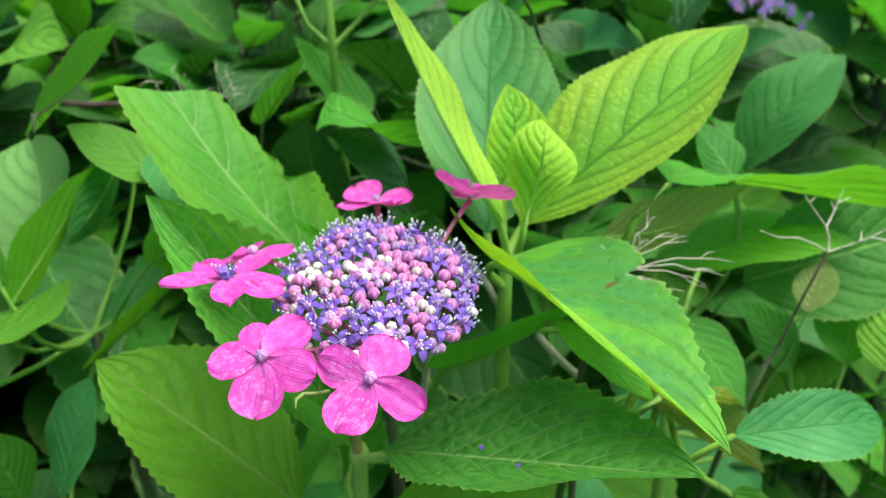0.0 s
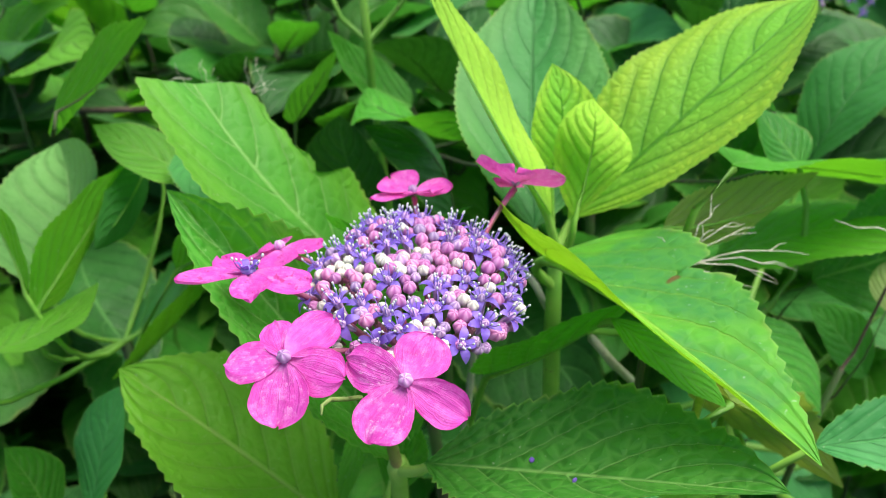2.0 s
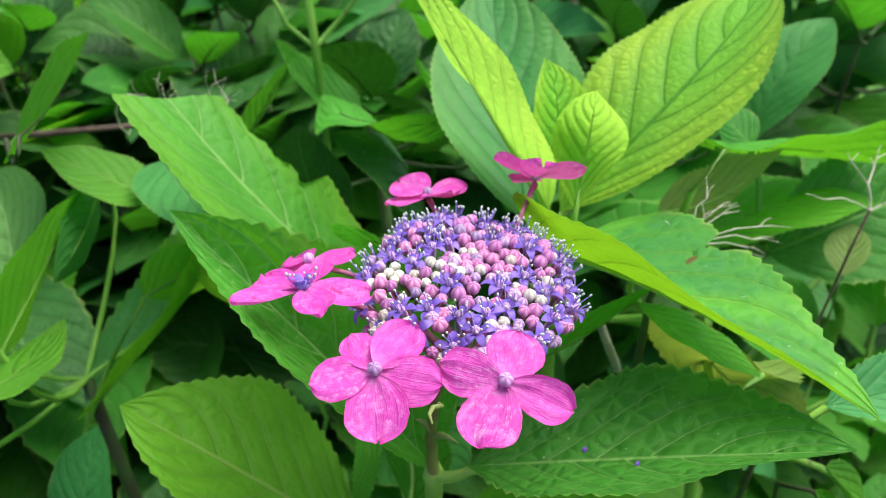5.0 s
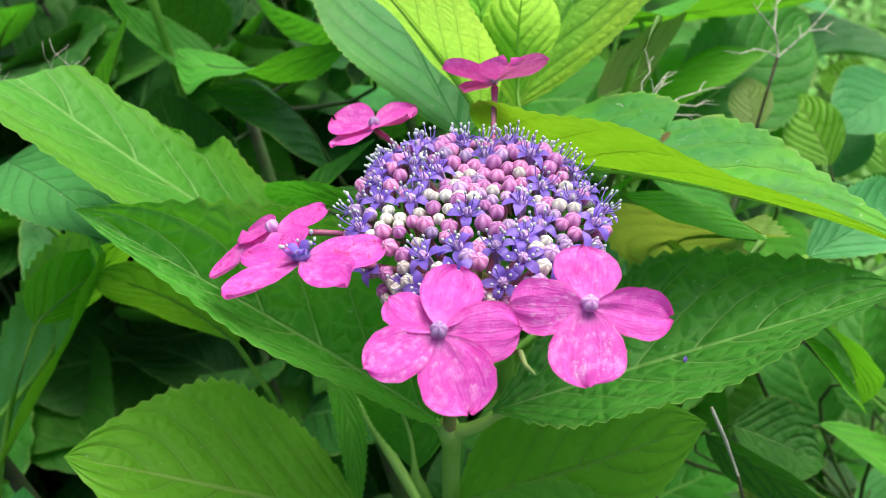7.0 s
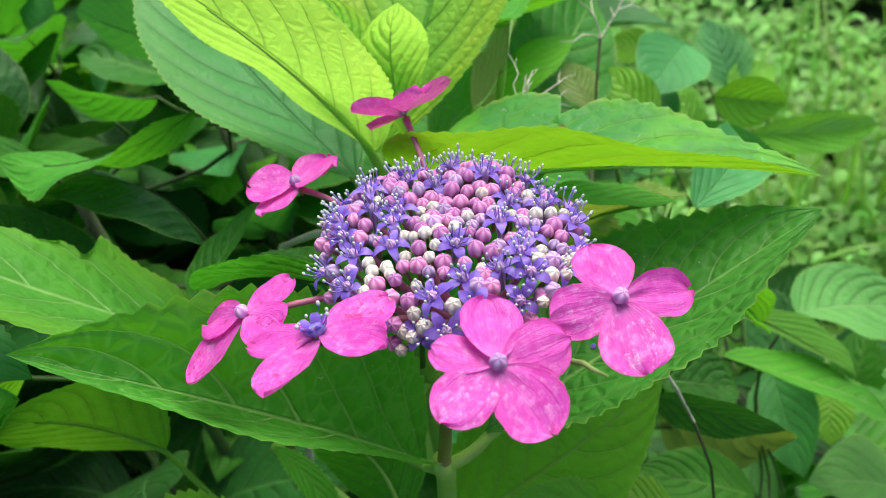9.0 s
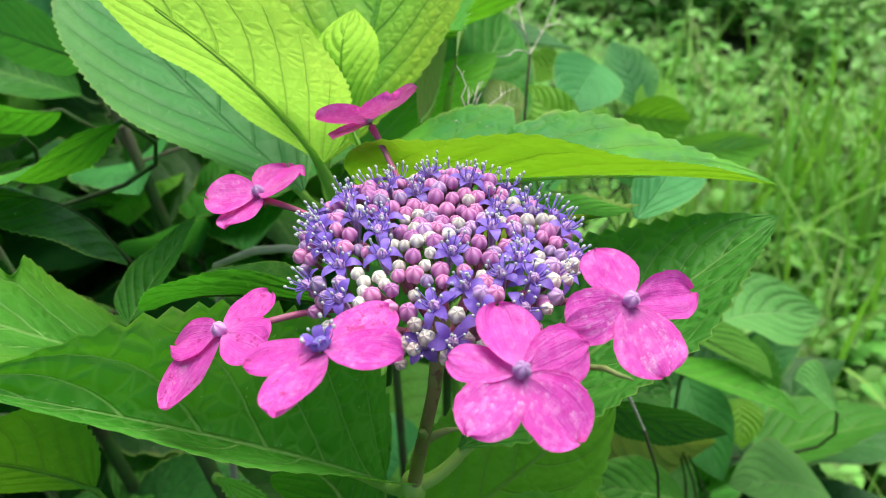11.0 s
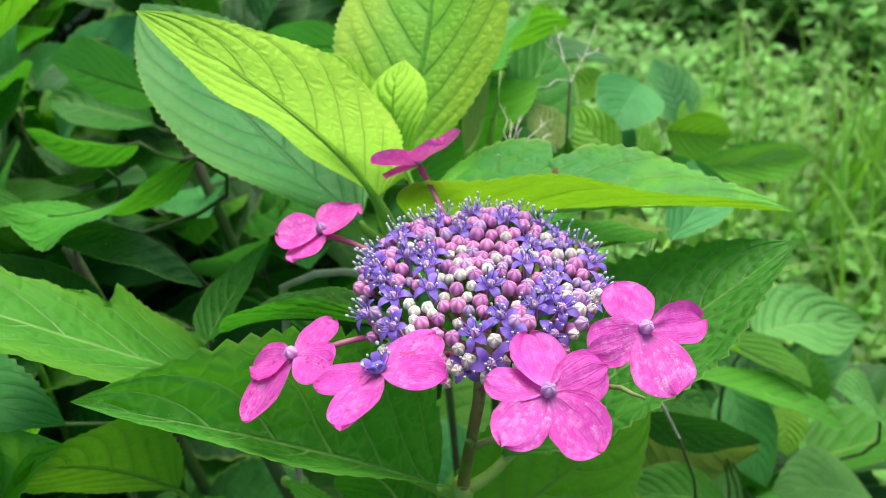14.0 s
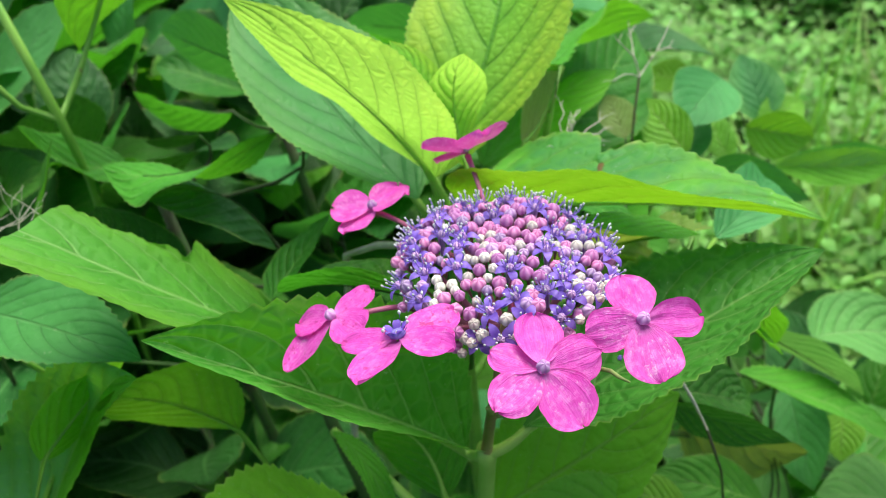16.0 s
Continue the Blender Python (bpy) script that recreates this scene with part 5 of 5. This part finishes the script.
FORK = (0.1521, 0.2683, 0.7677)
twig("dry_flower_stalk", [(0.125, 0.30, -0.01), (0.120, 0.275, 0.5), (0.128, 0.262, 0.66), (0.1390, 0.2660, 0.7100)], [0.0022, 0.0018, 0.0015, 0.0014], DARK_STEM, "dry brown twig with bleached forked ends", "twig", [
    ([(0.1390, 0.2660, 0.7100), (0.1425, 0.2665, 0.7187), (0.148, 0.2680, 0.748), FORK], [0.0014, 0.0012, 0.0011, 0.0012], WOOD),
    ([FORK, (0.1508, 0.2686, 0.774), (0.1487, 0.2688, 0.7791)], [0.0010, 0.0008, 0.0008], DRY),
    ([(0.1487, 0.2688, 0.7791), (0.1440, 0.2690, 0.7845), (0.1390, 0.2702, 0.7905), (0.1375, 0.2700, 0.7930)], [0.0006, 0.0005, 0.0004, 0.0002], DRY),
    ([(0.1400, 0.2700, 0.7893), (0.1420, 0.2695, 0.7925)], [0.0004, 0.0002], DRY),
    ([(0.1487, 0.2688, 0.7791), (0.1520, 0.2725, 0.7842), (0.1545, 0.2760, 0.7880), (0.1553, 0.2770, 0.7915)], [0.0007, 0.0006, 0.0004, 0.0002], DRY),
    ([(0.1520, 0.2725, 0.7842), (0.1500, 0.2735, 0.7880)], [0.0005, 0.0002], DRY),
    ([(0.1535, 0.2745, 0.7865), (0.1585, 0.2755, 0.7885)], [0.0005, 0.0002], DRY),
    ([FORK, (0.1450, 0.2665, 0.7725), (0.1370, 0.2650, 0.7765), (0.1290, 0.2635, 0.7775), (0.1205, 0.2630, 0.7812)], [0.0006, 0.0005, 0.0005, 0.0004, 0.0002], DRY),
    ([FORK, (0.1600, 0.2700, 0.7695), (0.1690, 0.2715, 0.7725), (0.1780, 0.2740, 0.7760), (0.1860, 0.2760, 0.7800)], [0.0008, 0.0007, 0.0006, 0.0005, 0.0003], GREY),
    ([(0.1690, 0.2715, 0.7725), (0.1745, 0.2690, 0.7725), (0.1785, 0.2665, 0.7700)], [0.0006, 0.0005, 0.0002], DRY),
    ([(0.1650, 0.2708, 0.7710), (0.1655, 0.2730, 0.7750)], [0.0005, 0.0002], DRY),
    ([(0.1745, 0.2690, 0.7725), (0.1780, 0.2690, 0.7745)], [0.0004, 0.0002], DRY)], fine=0.5)

rng = random.Random(3)
SHRIVEL = Vector((0.060, 0.232, 0.783))
ends = []
for k, (dx, dy, dz) in enumerate(((0.046, 0.012, -0.004), (0.042, 0.010, -0.008), (0.036, 0.008, -0.012), (0.026, 0.004, -0.018), (0.022, 0.008, 0.012), (0.010, 0.000, 0.014), (0.014, 0.010, 0.018), (0.030, 0.020, 0.000), (-0.008, -0.004, 0.010), (0.018, -0.004, -0.010))):
    far = Vector((dx, dy, dz))
    pts = [SHRIVEL + far * q / 6 + Vector((0, 0, 0.004 * math.sin(math.pi * q / 6))) + Vector((rng.uniform(-1, 1), rng.uniform(-1, 1), rng.uniform(-1, 1))) * 0.0009 for q in range(7)]
    ends.append((pts, [0.0004, 0.0004, 0.0003, 0.0003, 0.0003, 0.0002, 0.0001], DRY))
    side = pts[4] + far * 0.22 + Vector((rng.uniform(-1, 1), rng.uniform(-1, 1), rng.uniform(-1, 1))) * 0.004
    ends.append(([pts[4], pts[4].lerp(side, 0.5) + Vector((0, 0, 0.001)), side], [0.0003, 0.0002, 0.0001], DRY))
twig("withered_flower_head", [(0.05, 0.26, -0.01), (0.052, 0.25, 0.6), (0.055, 0.238, 0.76), SHRIVEL], [0.003, 0.0022, 0.0014, 0.0010], DARK_STEM, "withered flower head with thin bleached threads", "twig", ends, fine=0.7)

CURL = Vector((-0.108, 0.332, 0.809))
ends = []
for k in range(16):
    d = Vector((rng.uniform(-0.6, 1.0), rng.uniform(-0.2, 0.4), rng.uniform(-0.1, 0.8))).normalized()
    long = rng.uniform(0.008, 0.020)
    pts = [CURL + Vector((0.0022 * (k - 7), 0, -0.004)) + d * long * q / 4 + Vector((rng.uniform(-1, 1), rng.uniform(-1, 1), rng.uniform(-1, 1))) * 0.0014 for q in range(5)]
    ends.append((pts, [0.0003, 0.0003, 0.0002, 0.0002, 0.0001], DRY))
ends.append(([CURL + Vector((-0.014, 0.005, 0.001)), CURL + Vector((-0.021, 0.007, 0.001)), CURL + Vector((-0.026, 0.010, -0.002)), CURL + Vector((-0.029, 0.012, -0.008)), CURL + Vector((-0.030, 0.016, -0.016)), CURL + Vector((-0.028, 0.018, -0.021)), CURL + Vector((-0.027, 0.019, -0.019))], [0.0004, 0.0007, 0.0008, 0.0009, 0.0008, 0.0008, 0.0003], DRY))
twig("withered_flower_head", [(-0.13, 0.52, -0.01), (-0.13, 0.50, 0.55), (-0.122, 0.40, 0.77), CURL], [0.0020, 0.0016, 0.0011, 0.0008], DARK_STEM, "withered flower head with curled straw-coloured threads", "twig", ends, fine=0.5)

twig("grey_stem", [(0.085, 0.33, -0.01), (0.08, 0.315, 0.45), (0.0625, 0.280, 0.690)], [0.003, 0.0024, 0.0019], DARK_STEM, "pale grey bare stem among the leaves", "twig", [
    ([(0.0625, 0.280, 0.690), (0.0596, 0.274, 0.6976), (0.046, 0.248, 0.73), (0.034, 0.226, 0.760)], [0.0019, 0.0018, 0.0017, 0.0015], GREY)])
twig("white_straw", [(0.085, 0.120, -0.01), (0.068, 0.140, 0.50), (0.055, 0.154, 0.68), (0.051, 0.159, 0.704)], [0.0004, 0.0004, 0.0005, 0.0006], DARK_STEM, "dry whitish straw stem under a leaf", "twig", [
    ([(0.051, 0.159, 0.704), (0.050, 0.160, 0.708), (0.047, 0.163, 0.720), (0.044, 0.1665, 0.731)], [0.0004, 0.0004, 0.0006, 0.0005], DRY)])
twig("bleached_stem", [(-0.02, 0.33, -0.01), (-0.015, 0.32, 0.6), (-0.0004, 0.2946, 0.7485), (0.0078, 0.2831, 0.754), (0.0135, 0.2736, 0.7552), (0.0181, 0.2637, 0.7545), (0.022, 0.258, 0.748)], [0.0022, 0.0018, 0.0016, 0.0015, 0.0014, 0.0014, 0.0012], DRY, "bleached bowed stem in the shade of the shrub", "twig")
twig("brown_twig", [(-0.40, 0.66, -0.01), (-0.32, 0.60, 0.55), (-0.27, 0.52, 0.72), (-0.22, 0.46, 0.745), (-0.14, 0.45, 0.75)], [0.004, 0.003, 0.0026, 0.002, 0.0014], WOOD, "dark brown bare twig in the shrub", "twig")
FORK2 = Vector((-0.0562, 0.4044, 0.8012))
twig("forked_green_shoot", [(-0.06, 0.56, -0.01), (-0.06, 0.50, 0.55), FORK2 - Vector((0, 0, 0.03)), FORK2, FORK2 + Vector((-0.002, 0.004, 0.06))], [0.0022, 0.0019, 0.0017, 0.0022, 0.0017], STEM, "bright green stem with two leaf stalks parting", "shrub shoot", [
    ([FORK2, FORK2 + Vector((-0.012, 0.0, 0.012)), FORK2 + Vector((-0.024, 0.004, 0.045))], [0.0015, 0.0013, 0.0011], STEM),
    ([FORK2, FORK2 + Vector((0.014, 0.0, 0.014)), FORK2 + Vector((0.038, 0.004, 0.04))], [0.0015, 0.0013, 0.0011], STEM)])


# ---- weeds and grass past the shrub ----
def scatter(name, count, material, make, label, where, seed):
    r = random.Random(seed)
    verts, faces = [], []
    for _ in range(count):
        spot = where(r)
        if spot is None:
            continue
        v, f = make(r, spot)
        o = len(verts)
        verts += v
        faces += [tuple(i + o for i in q) for q in f]
    return tagged(part(name, verts, faces, material, origin=(0, 0, 0)), label, name.replace("_", " "), kind="stuff")


rng = random.Random(77)
TUFTS = [(rng.uniform(0.4, 3.2), rng.uniform(-0.8, 2.6), rng.uniform(0.03, 0.12)) for _ in range(420)]


def in_shrub(x, y, grow=0.0):
    """The shrub's patch: a blunt, uneven oval cut off where the weeds begin."""
    wobble = 0.10 * noise.noise((x * 2.1, y * 2.1, 8.0))
    oval = ((x + 0.10) / 0.75) ** 2 + ((y - 0.58) / 0.66) ** 2
    return oval < 1.0 + wobble + grow and x < 0.34 + 0.72 * max(y - 0.1, 0)


def weed_spot(r):
    if r.random() < 0.62:
        cx, cy, wide = TUFTS[r.randrange(len(TUFTS))]
        x, y = cx + r.gauss(0, wide), cy + r.gauss(0, wide)
        if ((x - 1.7) / 1.55) ** 2 + ((y - 0.9) / 1.6) ** 2 > 1.0 + 0.3 * noise.noise((x * 1.7, y * 1.7, 4.0)):
            return None
    else:
        # thinner growth all round, fading outwards
        x, y = r.gauss(0.9, 1.7), r.gauss(0.7, 1.7)
    if in_shrub(x, y) or math.hypot(x, y) < 0.45 or noise.noise((x * 5.0, y * 5.0, 6.0)) < -0.5:
        return None
    return Vector((x, y, ground_height(x, y)))


def weed_sprig(r, p):
    """A weed: a thin stem with crossing pairs of small pointed leaves."""
    tuft = noise.noise((p.x * 2.3, p.y * 2.3, 5.0))
    high = max(0.07, (0.17 + 0.20 * tuft) * r.uniform(0.5, 1.1))
    lean = Vector((r.gauss(0, 0.25), r.gauss(0, 0.25), 1.0))
    top = p + lean * high
    v, f = tube([p, p + lean * high * 0.5, top], [0.0012, 0.0009, 0.0005], 3)
    levels = r.randrange(3, 6)
    turn, big = r.uniform(0, 6.28), r.uniform(0.026, 0.050)
    for k in range(levels):
        c = p + lean * high * (1 - 0.17 * k)
        for half in (0, 3.14):
            a = turn + 1.57 * k + half + r.uniform(-0.4, 0.4)
            long = big * (0.55 + 0.2 * min(k, 3)) * r.uniform(0.75, 1.2)
            d = Vector((math.cos(a), math.sin(a), 0.55 - 0.25 * k + r.uniform(-0.25, 0.25))).normalized()
            s = d.cross(Vector((0, 0, 1))).normalized() * long * r.uniform(0.28, 0.40)
            n = Vector((0, 0, 0.14 * long))
            o = len(v)
            v += [c, c + d * long * 0.35 - s + n, c + d * long * 0.35, c + d * long * 0.35 + s + n, c + d * long * 0.72 - s * 0.7 + n * 0.6, c + d * long * 0.72, c + d * long * 0.72 + s * 0.7 + n * 0.6, c + d * long - n * 0.5]
            f += [(o, o + 2, o + 1), (o, o + 3, o + 2), (o + 1, o + 2, o + 5, o + 4), (o + 2, o + 3, o + 6, o + 5), (o + 4, o + 5, o + 7), (o + 5, o + 6, o + 7)]
    return v, f


def blade_of_grass(r, p):
    a, long, wide = r.uniform(0, 6.28), r.uniform(0.10, 0.34), r.uniform(0.0012, 0.0032)
    d = Vector((math.cos(a), math.sin(a), 0))
    s = Vector((-math.sin(a), math.cos(a), 0)) * wide
    bow = r.uniform(0.2, 0.9)
    v, f = [], []
    for i in range(5):
        u = i / 4
        c = p + d * (long * bow * u * u * 0.7) + Vector((0, 0, long * (u - 0.35 * bow * u * u)))
        v += [c - s * (1 - u * 0.95), c + s * (1 - u * 0.95)]
        if i:
            f.append((2 * i - 2, 2 * i - 1, 2 * i + 1, 2 * i))
    return v, f


def grass_spot(r):
    p = weed_spot(r)
    if p is None or noise.noise((p.x * 1.7 + 9, p.y * 1.7, 0.0)) < -0.15:
        return None
    return p


def straw(r, p):
    a, long = r.uniform(0, 6.28), r.uniform(0.08, 0.30)
    d = Vector((math.cos(a), math.sin(a), r.uniform(0.0, 0.5)))
    return tube([p + Vector((0, 0, 0.02)), p + d * long * 0.5 + Vector((0, 0, 0.03)), p + d * long], [0.0013, 0.0011, 0.0006], 4)


scatter("weeds", 13500, WEED, weed_sprig, "low bright green weeds with small leaves on the ground", weed_spot, 21)
scatter("grass", 4500, GRASS, blade_of_grass, "tall thin grass blades among the weeds", grass_spot, 22)


def near_grass_spot(r):
    """The stand of tall grass at the shrub's edge."""
    x, y = r.gauss(0.98, 0.16), r.gauss(0.30, 0.16)
    return Vector((x, y, ground_height(x, y))) if x > 0.62 else None


def tall_blade(r, p):
    a, long, wide = r.uniform(0, 6.28), r.uniform(0.22, 0.52), r.uniform(0.0028, 0.0060)
    d = Vector((math.cos(a), math.sin(a), 0))
    s = Vector((-math.sin(a), math.cos(a), 0)) * wide
    bow = r.uniform(0.15, 0.8)
    v, f = [], []
    for i in range(7):
        u = i / 6
        c = p + d * (long * bow * u * u * 0.7) + Vector((0, 0, long * (u - 0.4 * bow * u ** 2.5)))
        v += [c - s * (1 - u ** 2 * 0.95), c + s * (1 - u ** 2 * 0.95)]
        if i:
            f.append((2 * i - 2, 2 * i - 1, 2 * i + 1, 2 * i))
    return v, f


scatter("tall_grass", 280, GRASS, tall_blade, "tall arching bright green grass at the edge of the shrub", near_grass_spot, 31)
scatter("dry_grass", 900, STRAW, straw, "dry straw and dead stalks lying among the weeds", weed_spot, 23)


# ---- small fallen bits ----
def crumb(on, near, size, seed):
    """A shrivelled blue petal lying on a leaf."""
    r = random.Random(seed)
    foot = world_of(on)
    best = min((foot + v.co for v in on.data.vertices), key=lambda p: (p - Vector(near)).length)
    bm = bmesh.new()
    bmesh.ops.create_icosphere(bm, subdivisions=2, radius=size)
    for v in bm.verts:
        v.co *= 1 + 0.45 * noise.noise(v.co * 900 + Vector((seed, 0, 0)))
        v.co.z *= 0.6
    me = bpy.data.meshes.new("fallen_petal")
    bm.to_mesh(me)
    bm.free()
    me.materials.append(VIOLET)
    ob = new("fallen_petal", me)
    ob.location = best + Vector((0, 0, size * 0.45))
    ob.rotation_euler = (r.random(), r.random(), r.random() * 6)
    return tagged(ob, "shrivelled blue petal fallen on a green leaf", "petal", "fallen petals")


crumb(lower_leaf, (0.0109, 0.1662, 0.769), 0.0008, 1)
crumb(lower_leaf, (0.0199, 0.1531, 0.7736), 0.0008, 2)


# ---- other flower heads far back in the shrub ----
def far_head(place, spread, seed):
    """A violet flower head seen from afar: small flowers and buds on a stem."""
    r = random.Random(seed)
    foot = Vector((place[0] + 0.02, place[1] + 0.03, -0.01))
    ob = thing("hydrangea_flower_head", foot, "violet hydrangea flower head far back in the shrub", "flower", "far flower heads")
    sv, sf = tube(bend(foot, Vector(place) - Vector((0, 0, 0.008)), 0.0, 6), [0.004, 0.0036, 0.0032, 0.003, 0.0028, 0.0026, 0.0024], 8)
    part("stem", sv, sf, STEM, ob, origin=foot)
    for _ in range(34):
        x, y = r.gauss(0, spread * 0.5), r.gauss(0, spread * 0.5)
        flower = r.random() < 0.6
        o = new("small_flower" if flower else "flower_bud", r.choice(flower_meshes) if flower else r.choice(bud_meshes["mauve"]))
        o.parent = ob
        o.matrix_local = Matrix.Translation(Vector(place) - foot + Vector((x, y, -(x * x + y * y) * 9))) @ Vector((x * 20, y * 20, 1)).to_track_quat("Z", "Y").to_matrix().to_4x4() @ Matrix.Rotation(r.uniform(0, 6), 4, "Z")
    return ob


far_head((0.238, 0.606, 0.762), 0.026, 41)
far_head((-0.357, 0.592, 0.762), 0.014, 42)
